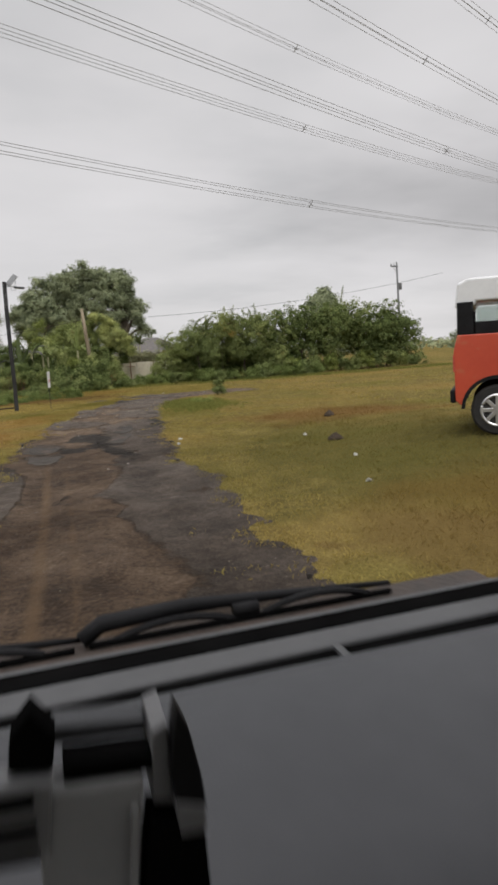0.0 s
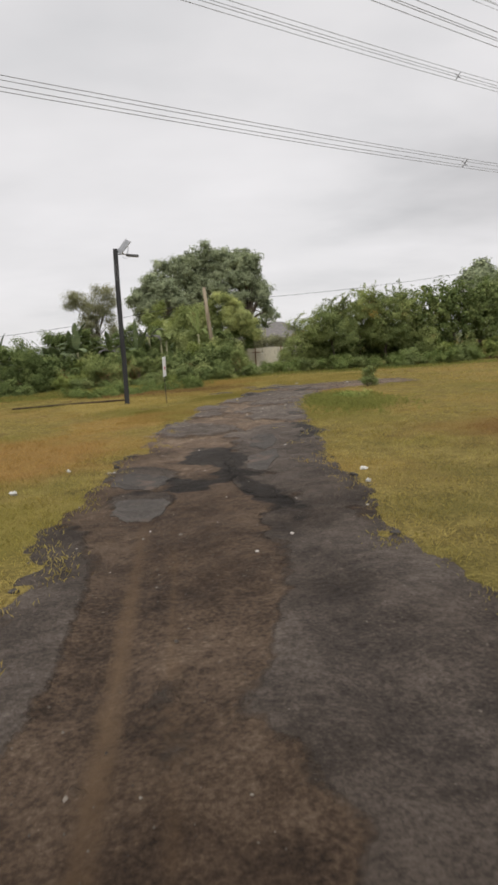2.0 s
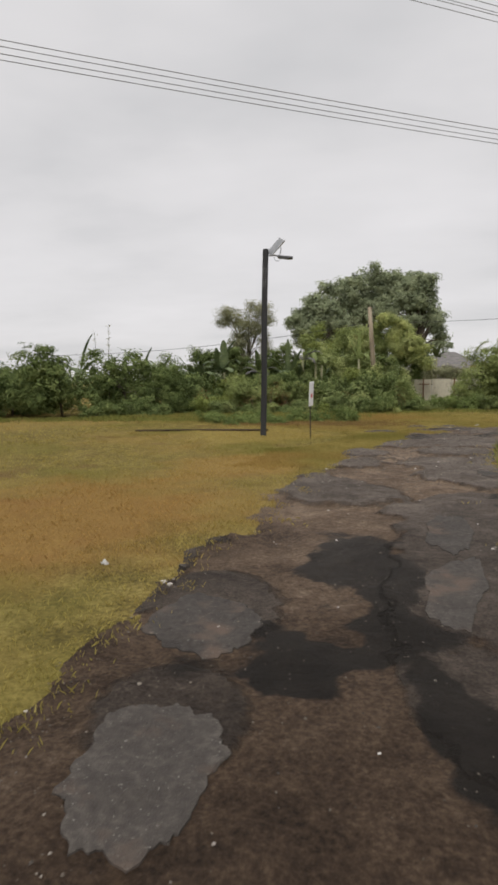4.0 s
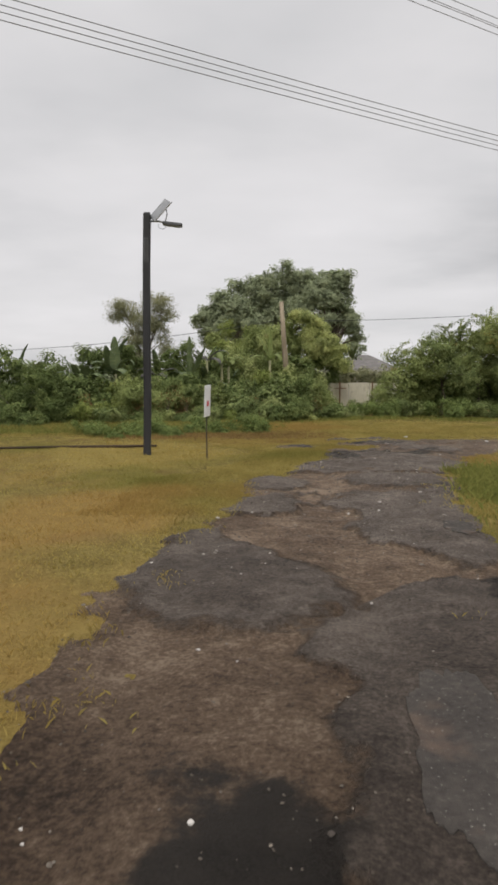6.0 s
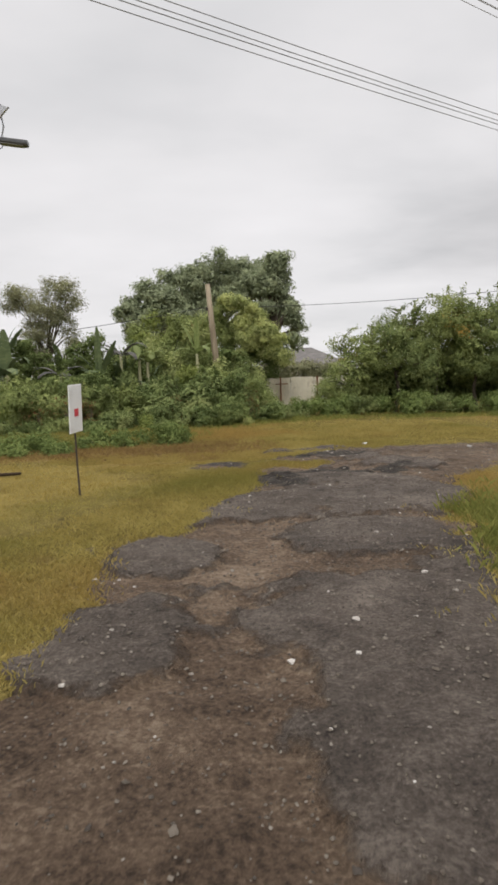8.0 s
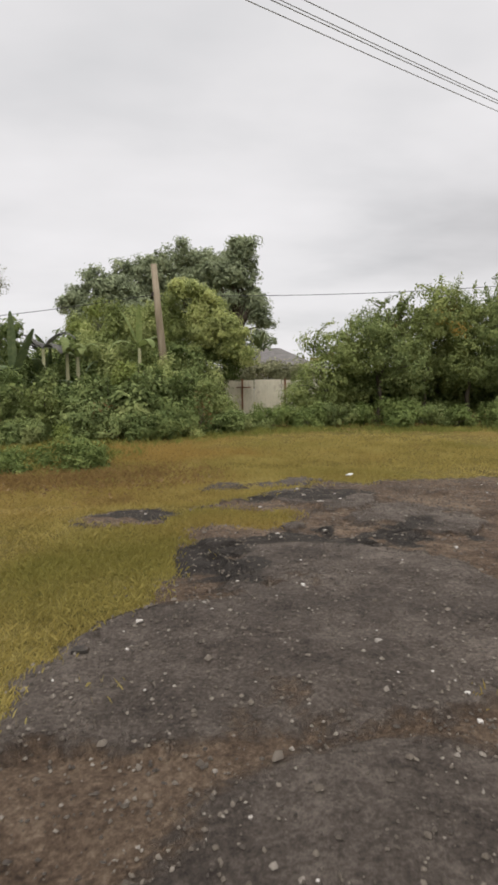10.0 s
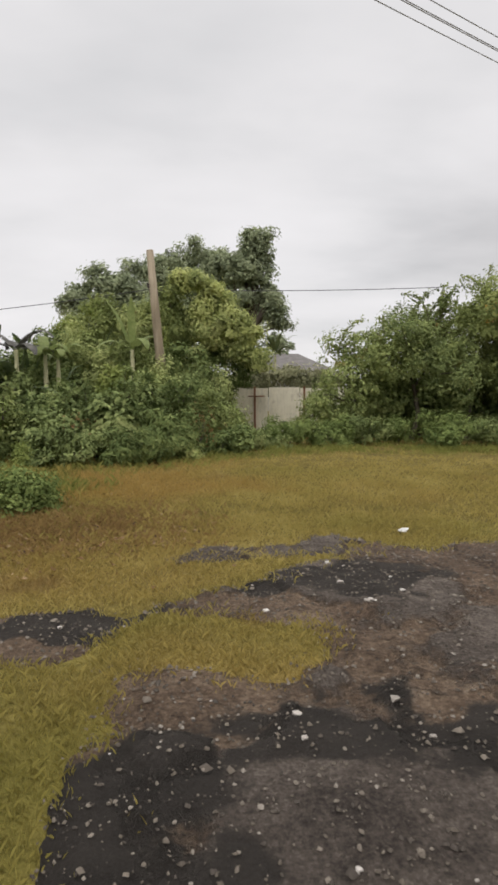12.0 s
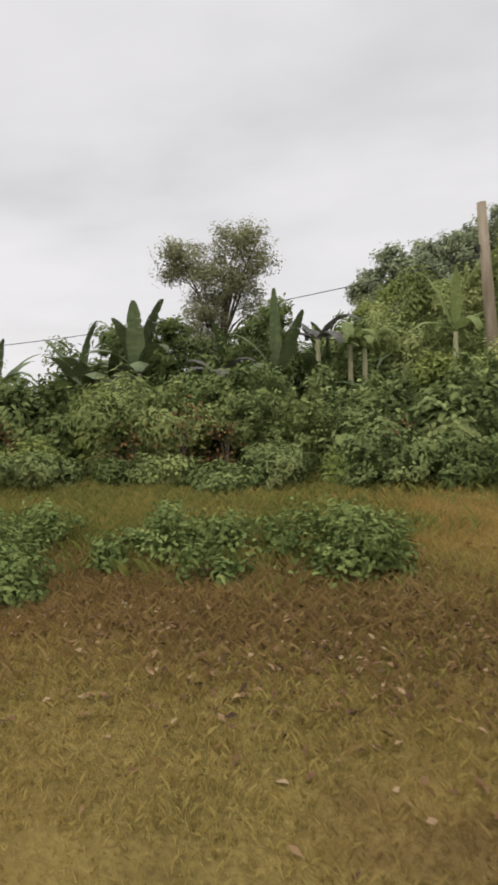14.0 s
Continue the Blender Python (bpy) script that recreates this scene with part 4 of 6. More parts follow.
def make_hedges():
    rng = np.random.default_rng(21)
    labels = {"leaf_green": "leafy green shrub in the overgrown hedge", "leaf_olive": "olive-green shrub with a few rusty leaves in the hedge", "leaf_dark": "dark dense shrub in the hedge", "leaf_lime": "yellow-green shrub in the hedge", "leaf_fresh": "bright fresh green shrub in the hedge", "leaf_deep": "deep green shadowy shrub in the hedge",
              "leaf_rust": "small rust-red shrub in the hedge"}
    # shrubs along the hedge: x, height, width, leaf
    rows = [(-21, 2.3, 4, "leaf_green"), (-18.4, 1.7, 3.4, "leaf_dark"), (-16, 2.3, 3.2, "leaf_green"), (-13.6, 1.7, 3.0, "leaf_deep"), (-11.3, 2.6, 3.2, "leaf_deep"), (-9.3, 2.4, 2.8, "leaf_deep"), (-7.5, 1.9, 2.4, "leaf_deep"),
            (-6.1, 1.5, 2.0, "leaf_deep"), (-4.9, 1.15, 1.8, "leaf_fresh"), (-3.9, 1.3, 1.7, "leaf_olive"), (-2.9, 1.5, 1.9, "leaf_deep"), (-1.9, 1.15, 1.8, "leaf_olive"), (-0.8, 1.2, 2.0, "leaf_deep"),
            (0.3, 1.3, 2.1, "leaf_green"), (1.3, 1.5, 2.0, "leaf_deep"), (2.1, 1.5, 1.7, "leaf_olive"), (2.75, 0.9, 1.2, "leaf_olive")]
    for i, (x, h, w, k) in enumerate(rows):
        y = float(hedge_y(x)) + 1.0 + 0.55 * math.sin(i * 2.7)
        leaf, per, sp = (((0.08, 0.042), 46, 0.12), ((0.125, 0.034), 44, 0.15), ((0.13, 0.07), 26, 0.14), ((0.06, 0.036), 60, 0.1))[(i * 3 + i // 4) % 4]
        if x < -9:
            leaf, per = (leaf[0] * 1.6, leaf[1] * 1.6), per // 2
        t = plant("shrub", (x, y), shrub_blobs(w, h, rng, 11, 2.0), int((145 if x > -9 else 105) * w), per, sp, leaf, M[k], labels[k], "shrub", 0.04, h * 0.4, 100 + i, group="hedge shrubs")
        if 5 < i < 15:
            make_sprigs(t, [(rng.uniform(-0.4, 0.4) * w, rng.uniform(-0.6, 0.3), h * 0.75, rng.uniform(-0.35, 0.35), rng.uniform(0.3, 0.8)) for _ in range(8)], M[k], 700 + i)
    for i, (x, h, w) in enumerate([(-2.95, 0.75, 0.5), (-3.7, 0.5, 0.5), (-2.3, 0.55, 0.45), (2.35, 0.6, 0.5), (-5.6, 0.6, 0.4), (0.1, 0.5, 0.4)]):
        plant("rust_shrub", (x, float(hedge_y(x)) - 0.6), shrub_blobs(w, h * 2.0, rng, 5), 26, 5, 0.2, (0.075, 0.034), M["leaf_rust"], labels["leaf_rust"], "shrub", 0.02, h * 0.4, 300 + i, group="rust shrubs")
    # lighter weeds at the hedge's foot
    for i in range(16):
        x = -9.6 + i * 0.82 + 0.2 * math.sin(i * 3.1)
        h = rng.uniform(0.45, 0.85)
        k = ("leaf_green", "leaf_deep", "leaf_olive", "leaf_deep", "leaf_green", "leaf_fresh")[i % 6] if x > -6 else "leaf_deep"
        plant("foot_shrub", (x, float(hedge_y(x)) - 0.85 + 0.3 * math.sin(i * 1.9)), shrub_blobs(1.2, h, rng, 7), 100, 32, 0.085, ((0.075, 0.04), (0.11, 0.028), (0.06, 0.04))[i % 3], M[k], "low bushy weed at the foot of the hedge", "weeds", 0.02, 0.25, 320 + i, group="foot weeds")
    # slim saplings and creepers that stand above the hedge
    for i, (x, y, h, w, k) in enumerate([(-7.0, 38.9, 2.3, 1.2, "leaf_green"), (-5.9, 38.4, 2.2, 0.9, "leaf_dark"), (-4.4, 38.0, 2.0, 0.9, "leaf_olive"), (-2.5, 38.2, 2.1, 0.7, "leaf_green"),
                                         (-1.8, 38.9, 2.2, 0.8, "leaf_green"), (0.35, 39.1, 2.2, 0.8, "leaf_fresh"), (1.0, 38.5, 2.0, 0.9, "leaf_olive"), (2.2, 39.2, 2.0, 1.1, "leaf_green"),
                                         (-9.0, 37.6, 2.6, 1.3, "leaf_dark"), (-10.4, 37.0, 2.9, 1.2, "leaf_green"), (-2.65, 39.2, 4.1, 0.9, "leaf_deep"), (-3.4, 39.7, 3.6, 1.3, "leaf_deep"), (-4.5, 39.5, 3.4, 0.9, "leaf_deep"), (-5.35, 39.7, 4.0, 1.2, "leaf_deep"), (-6.3, 39.9, 3.4, 1.2, "leaf_deep")]):
        h *= 0.86 if x > -1.5 or x < -6.5 else 0.76
        plant("sapling", (x, y), lumpy([(0, 0, h * 0.8, w * 0.42, w * 0.4, h * 0.2), (0.1, 0, h * 0.5, w * 0.5, w * 0.45, h * 0.25), (-0.1, 0, h * 0.25, w * 0.5, w * 0.5, h * 0.2)], 500 + i, 3, 0.5), int(125 * w), 28, 0.12, (0.115, 0.053), M[k],
              "slim leafy sapling above the hedge", "sapling", 0.025, h * 0.5, 400 + i, group="saplings")
    # taller green growth between the hedge and the big tree
    for i, (x, y, h, w, k) in enumerate([(-2.2, 43.8, 3.0, 1.8, "leaf_olive"), (-1.0, 43.8, 3.8, 1.9, "leaf_fresh"), (0.2, 44.2, 4.4, 2.0, "leaf_olive"), (1.2, 44.6, 4.7, 1.9, "leaf_fresh"), (-2.0, 49.0, 4.5, 2.0, "leaf_olive"), (-0.7, 49.0, 5.2, 2.1, "leaf_fresh"), (0.6, 49.2, 5.8, 2.1, "leaf_olive")]):
        plant("tall_shrub", (x, y), lumpy(shrub_blobs(w, h, rng, 6), 520 + i, 1, 0.5), int(155 * w), 32, 0.15, (0.14, 0.06), M[k], "tall leafy green growth in front of the big tree", "shrub", 0.06, h * 0.45, 420 + i, droop=0.9 if i > 3 else 0.4, group="tall growth")
    # a second, taller line behind, seen between the bananas
    for i, (x, y, h, w) in enumerate([(-15, 37, 2.3, 5), (-11, 39.5, 2.2, 4.5), (-8.0, 41, 2.7, 3.0), (-6.2, 40.0, 3.0, 1.6), (-7.0, 40.6, 3.3, 1.2), (-4.7, 40.6, 2.3, 1.6), (-3.35, 41.2, 3.3, 1.5), (-2.3, 41.5, 3.1, 1.6), (-1.0, 40.5, 2.3, 2.0), (0.6, 42.2, 2.9, 3.0)]):
        plant("shrub", (x, y), shrub_blobs(w, h, rng, 6), int(110 * w), 22, 0.17, (0.15, 0.065), M["leaf_deep"], "tall dark green shrub at the back of the hedge", "shrub", 0.06, h * 0.45, 140 + i, group="back shrubs")
    # the big shrubs beside the white fence
    right = [(6.55, 40.7, 2.75, 2.25, "leaf_olive"), (8.3, 40.9, 3.8, 2.4, "leaf_green"), (9.9, 41.0, 4.2, 2.8, "leaf_olive"), (11.7, 41.2, 4.3, 3.0, "leaf_green"), (13.6, 41.4, 4.0, 3.2, "leaf_olive"), (16.0, 42, 4.3, 3.8, "leaf_deep"),
             (18.6, 42.4, 4.9, 3.4, "leaf_green"), (21.0, 43, 4.2, 3.8, "leaf_deep"), (23.6, 43.6, 3.6, 3.6, "leaf_deep")]
    for i, (x, y, h, w, k) in enumerate(right):
        ex = None
        if i == 3:
            ex = [("flowers", [(-1.75, -1.5, 3.45, 0.22, 0.2, 0.3), (-1.25, -1.6, 3.0, 0.24, 0.2, 0.24)], 16, 8, M["leaf_orange"], "orange flowers")]
        t = plant("shrub", (x, y), shrub_blobs(w * (1 if i < 5 else 1.25), h, rng, 16 if i < 5 else 26, 2.6, 0.14 if i == 0 else 0.32), int((165 if i < 5 else 100) * w), 36 if i < 5 else 24, 0.14 if i < 5 else 0.2, ((0.1, 0.05), (0.12, 0.036))[i % 2] if i < 5 else (0.2, 0.1), M[k], "tall bushy shrub with long sprigs beside the fence" if i < 4 else "tall bushy shrub in a long row",
                  "shrub", 0.07, h * 0.4, 170 + i, group="tall shrubs", extra=ex)
        make_sprigs(t, [(rng.uniform(-0.4, 0.4) * w, rng.uniform(-0.8, 0.2), h * rng.uniform(0.6, 0.88), rng.uniform(-0.9, 0.9), rng.uniform(0.5, 1.5 if i < 5 else 1.9)) for _ in range((5 if i == 0 else 16) if i < 5 else 14)], M[k], 740 + i)
    # shrubs added so that the gaps in the tall row stay dark
    for i, (x, y, h, w) in enumerate([(7.4, 42.0, 1.9, 2.0), (9.0, 42.2, 2.2, 2.3), (10.8, 42.4, 2.3, 2.6), (12.8, 42.6, 2.4, 2.8), (14.8, 42.8, 2.3, 2.8)]):
        plant("shrub", (x, y), shrub_blobs(w, h, np.random.default_rng(900 + i), 8), int(100 * w), 26, 0.16, (0.17, 0.085), M["leaf_deep"], "deep green shrub added to darken the gaps in the tall row", "shrub", 0.06, h * 0.4, 910 + i, group="back shrubs")
    plant("tree", (18.9, 44.5), [(0, 0, 4.3, 1.2, 1.2, 1.2), (0.1, 0, 5.1, 0.6, 0.6, 0.8)], 190, 40, 0.26, (0.24, 0.12), M["leaf_dark"], "dark green tree rising above the shrubs", "tree", 0.14, 2.4, 190)
    # low growth in front of the right-hand shrubs and the fence
    for i in range(14):
        x = 3.6 + i * 0.95
        plant("low_shrub", (x, float(hedge_y(x)) - 0.4 + 0.45 * math.sin(i * 2.1)), shrub_blobs(1.3, 0.75 if x > 6.4 else 0.45 + 0.3 * abs(math.sin(i * 2.4)), rng, 6), 80, 30, 0.1, (0.11, 0.032), M["leaf_weed" if i % 3 else "leaf_green"],
              "low green weeds along the foot of the hedge", "weeds", 0.02, 0.2, 210 + i, group="low weeds")


def make_far_foot():
    """Rank growth along the foot of the far end of the row."""
    rng = np.random.default_rng(64)
    for i in range(13):
        x = 12.4 + i * 1.05
        plant("low_shrub", (x, 40.0 + 0.16 * (x - 12) + 0.3 * math.sin(i * 2.3)), shrub_blobs(1.6, 1.1, rng, 6), 70, 24, 0.12, (0.15, 0.065), M[("leaf_green", "leaf_olive", "leaf_fresh")[i % 3]], "low green weeds along the foot of the hedge", "weeds", 0.02, 0.3, 610 + i, group="low weeds")


def banana(at, height, lean, n, seed, label, name="banana_plant", wide=0.17, leaves=None, mat=None, stem_h=None):
    rng = np.random.default_rng(seed)
    t = thing(name, (at[0], at[1], float(land(*at)) - 0.03), label, name.replace("_", " "), group=name + "s")
    top = Vector((lean, 0, stem_h or height * 0.55))
    part("stem", tube([(0, 0, 0), top * 0.5, top], [0.085, 0.066, 0.045], 9), M["banana_stem"], t, smooth=True)
    for k in range(n):
        a = k * 2.4 + rng.uniform(-0.4, 0.4)
        L = height * rng.uniform(0.5, 0.68)
        up = rng.uniform(0.25, 1.3) if k else 1.45
        curl, blade = rng.uniform(0.8, 1.2) * (1.9 - up * 0.9), wide * height / 3.2
        if leaves:
            a, up, L, blade, curl = leaves[k]
            a = radians(a)
        d = Vector((math.cos(a), math.sin(a), 0))
        s = Vector((-math.sin(a), math.cos(a), 0))
        bm = bmesh.new()
        prev = None
        segs = 24
        torn = rng.uniform(0.0, 0.16)
        for i in range(segs + 1):
            u = i / segs
            e = up - u * u * curl
            if i == 0:
                p = top.copy()
            else:
                p = p + (d * math.cos(e) + Vector((0, 0, math.sin(e)))) * L / segs
            w = blade * math.sin(math.pi * min(1, 0.12 + 0.86 * u)) ** 0.6 * (0.15 if u < 0.14 else 1) * (rng.uniform(0.7, 0.85) if rng.random() < 0.1 else rng.uniform(0.95, 1.03))
            fold = Vector((0, 0, -0.25 * w)) if up < 1.2 else d * 0.3 * w
            row = (p.copy(), w, fold)
            if prev:
                for sg in (1, -1):
                    # each strip of the blade hangs a little on its own where the wind has torn it
                    hang = Vector((rng.uniform(-0.04, 0.04), rng.uniform(-0.04, 0.04), -rng.uniform(0.0, 0.7) * torn)) * row[1]
                    tip = (row[0] - prev[0]) * rng.uniform(0.0, 0.12)
                    bm.faces.new([bm.verts.new(q) for q in (prev[0], row[0], row[0] + s * sg * row[1] + row[2] + hang + tip, prev[0] + s * sg * prev[1] + prev[2] + hang + tip)])
            prev = row
        part("leaf", bm, mat or M["banana"], t, smooth=True)
    return t


def make_trees():
    # the big spreading tree behind the post
    plant("tree", (0.96, 71.0), lumpy([(-3.4, 0.0, 6.0, 2.0, 2.4, 2.0), (-2.6, -0.36, 8.5, 1.8, 2.4, 1.7), (-0.2, 0.0, 9.3, 2.0, 2.6, 1.8), (1.6, 0.0, 10.2, 1.9, 2.4, 1.75), (3.3, 0.0, 9.5, 1.7, 2.4, 1.7), (4.85, -0.36, 8.7, 2.17, 2.6, 2.17), (6.35, 0.0, 6.52, 1.84, 1.95, 1.67), (7.52, 0.0, 4.35, 1.34, 1.43, 1.0), (0.0, 0.0, 6.02, 5.02, 2.99, 3.18), (1.6, -1.2, 7.4, 2.2, 1.8, 1.7), (-0.8, -1.2, 7.0, 2.0, 1.8, 1.7), (5.52, 0.36, 3.01, 1.5, 1.3, 1.5)], 5, 8, 0.4, 0.74),
          1150, 48, 0.27, (0.25, 0.115), M["leaf_dark"], "large spreading dark green tree behind the hedge", "tree", 0.5, 5.0, 31, n_limbs=30)
    # two trees in front of it that widen its outline
    plant("tree", (4.5, 50.0), lumpy([(0.6, 0, 7.35, 0.5, 0.5, 0.5), (0.35, 0, 6.7, 0.6, 0.6, 0.55), (-0.2, 0, 5.9, 0.8, 0.75, 0.65), (0.6, 0, 5.8, 0.65, 0.6, 0.5), (0.75, 0, 4.95, 0.6, 0.6, 0.5), (1.05, 0, 4.3, 0.5, 0.5, 0.35), (1.5, 0, 3.95, 0.36, 0.4, 0.22), (-0.4, 0, 4.8, 0.75, 0.7, 0.6), (-0.9, 0, 6.2, 0.75, 0.7, 0.55), (-1.6, 0, 5.6, 0.75, 0.7, 0.65), (-0.5, 0, 3.7, 0.5, 0.5, 0.5)], 17, 5, 0.5, 0.72),
          470, 44, 0.165, (0.16, 0.075), M["leaf_dark"], "tall slim dark green tree behind the climbers", "tree", 0.2, 3.6, 39, n_limbs=24)
    plant("tree", (-2.5, 57.0), lumpy([(0, 0, 6.85, 0.95, 0.95, 0.75), (-0.8, 0, 5.7, 0.95, 0.9, 0.9), (1.1, 0, 6.0, 1.2, 1.1, 1.0), (0.5, 0, 4.5, 1.6, 1.4, 1.5), (2.2, 0, 5.4, 1.2, 1.1, 1.0)], 18, 7, 0.42, 0.74),
          440, 46, 0.2, (0.2, 0.1), M["leaf_dark"], "round-headed dark green tree behind the hedge", "tree", 0.22, 3.4, 40, n_limbs=20)
    # the mound of climbers over its front
    rng = np.random.default_rng(44)
    tiers = []
    # ridges of hanging growth that step down from the top, with dark hollows between them
    for line, steps in ((((-0.5, 4.4), (0.3, 4.15), (0.85, 3.55), (1.2, 2.95), (1.65, 2.1)), 13), (((0.1, 3.9), (0.2, 3.3), (0.35, 2.8), (-0.2, 2.05)), 9), (((0.35, 3.6), (0.65, 2.9), (1.15, 2.3)), 6)):
        for k in range(steps):
            u = k / (steps - 1) * (len(line) - 1)
            i = min(int(u), len(line) - 2)
            r = rng.uniform(0.22, 0.42)
            tiers.append((line[i][0] + (line[i + 1][0] - line[i][0]) * (u - i) + rng.uniform(-0.16, 0.16), -0.4 - rng.uniform(0, 0.45), line[i][1] + (line[i + 1][1] - line[i][1]) * (u - i) + rng.uniform(-0.14, 0.14), r, r * 0.9, r * rng.uniform(0.4, 0.8)))
    # one climber in two leaf colours: the dark core paints its shaded hollows
    plant("climber", (2.5, 42.6), lumpy([(0.1, 0, 1.6, 0.95, 0.6, 1.2), (0.05, 0.1, 3.3, 0.5, 0.45, 0.8), (0.65, 0.1, 2.7, 0.55, 0.45, 0.7), (1.2, 0.1, 1.8, 0.5, 0.4, 0.5)], 12, 4, 0.35), 300, 40, 0.13, (0.11, 0.05), M["leaf_deep"], "climber hanging in pale yellow-green tiers over darker leaves painted for shade", "climber", 0.07, 2.0, 33, droop=0.8,
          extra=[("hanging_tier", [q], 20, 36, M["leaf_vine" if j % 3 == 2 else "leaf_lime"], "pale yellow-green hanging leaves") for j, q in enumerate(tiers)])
    # vines that have grown over everything round the pole: x, y, height, half width
    for i, (x, y, h, w, k) in enumerate([(-1.95, 41.6, 2.3, 0.55, "leaf_vine"), (-1.1, 41.9, 3.1, 0.6, "leaf_vine"), (-0.3, 42.0, 3.9, 0.6, "leaf_olive"), (0.4, 42.0, 3.4, 0.55, "leaf_vine"), (0.95, 42.2, 3.9, 0.5, "leaf_vine"), (1.8, 42.6, 4.6, 0.4, "leaf_olive"), (0.7, 40.9, 2.5, 0.6, "leaf_olive"), (1.65, 39.75, 1.95, 0.5, "leaf_vine"), (-0.5, 41.0, 2.5, 0.6, "leaf_vine"), (2.3, 40.9, 1.9, 0.5, "leaf_green"), (3.2, 41.4, 1.75, 0.5, "leaf_vine")]):
        vr = np.random.default_rng(820 + i)
        lumps = [(vr.uniform(-0.75, 0.75) * w * (1.15 - 0.5 * u), -vr.uniform(0, 0.45), h * u, *([vr.uniform(0.42, 0.68) * w] * 2), vr.uniform(0.26, 0.44) * w) for u in np.linspace(0.14, 0.95, int(4 + 2.6 * h))]
        plant("climber", (x, y), lumps, int(42 * h), 34, 0.12, (0.12, 0.05), M[k], "light green vine grown over old stems beside the pole", "climber", 0.04, h * 0.6, 840 + i, droop=0.9, group="vines")
    plant("climber", (5.3, 44.4), [(-1.4, 0, 1.55, 0.9, 0.4, 0.38), (0, 0, 1.72, 1.2, 0.4, 0.42), (1.3, 0, 1.6, 1.0, 0.4, 0.4)], 260, 36, 0.11, (0.1, 0.05), M["leaf_grey"], "olive climber along the top of the white fence", "climber", 0.04, 0.9, 34, droop=0.6)
    # the light feathery tree
    plant("tree", (-5.0, 41.8), lumpy([(-0.75, 0, 4.6, 0.8, 0.8, 0.55), (0.65, 0, 4.75, 0.75, 0.75, 0.55), (0, 0, 4.0, 0.8, 0.8, 0.55), (-0.4, 0, 3.4, 0.62, 0.5, 0.5), (-0.35, 0, 2.85, 0.62, 0.5, 0.5), (-0.4, 0, 2.3, 0.62, 0.5, 0.5), (-0.3, 0, 1.8, 0.7, 0.5, 0.5), (0.72, 0, 4.0, 0.45, 0.45, 0.45), (0.92, 0, 3.45, 0.34, 0.4, 0.4), (1.0, 0, 2.85, 0.36, 0.4, 0.4), (1.05, 0, 2.3, 0.45, 0.4, 0.4), (-1.1, 0, 4.3, 0.45, 0.5, 0.3), (1.1, 0, 4.4, 0.4, 0.5, 0.35)], 61, 3, 0.42, 0.88),
          560, 48, 0.155, (0.085, 0.032), M["leaf_grey"], "small tree with an open feathery grey-green crown", "tree", 0.09, 2.6, 36, n_limbs=16)
    # a far palm in the gap by the roof
    banana((5.35, 48.0), 1.7, 0.1, 18, 51, "palm with arching thin fronds behind the fence", "palm", 0.15, stem_h=2.7)
    for i, (x, y, h, ln, n) in enumerate([
                                          (-8.2, 37.2, 2.5, 0.0, 6), (-7.2, 38.6, 2.6, 0.1, 5), (-3.9, 40.2, 2.7, -0.2, 6), (-2.2, 39.8, 2.5, 0.2, 7), (-6.1, 39.2, 3.1, 0.15, 6), (-2.3, 42.4, 2.8, 0.1, 7), (-6.4, 38.8, 2.3, 0.0, 5), (-9.4, 38.0, 2.9, 0.0, 6), (-12.2, 37.0, 3.1, 0.1, 6)]):
        banana((x, y), h, ln, n + 1, 60 + i, "banana plant with long arching torn leaves", wide=0.17)
    for i, (x, y, h) in enumerate([(-2.0, 40.6, 2.6), (-3.6, 41.2, 2.5), (-4.5, 40.0, 2.3), (-0.4, 41.6, 3.0)]):
        banana((x, y), h, 0.1, 11, 90 + i, "small palm with thin dark arching fronds", "palm", 0.055)
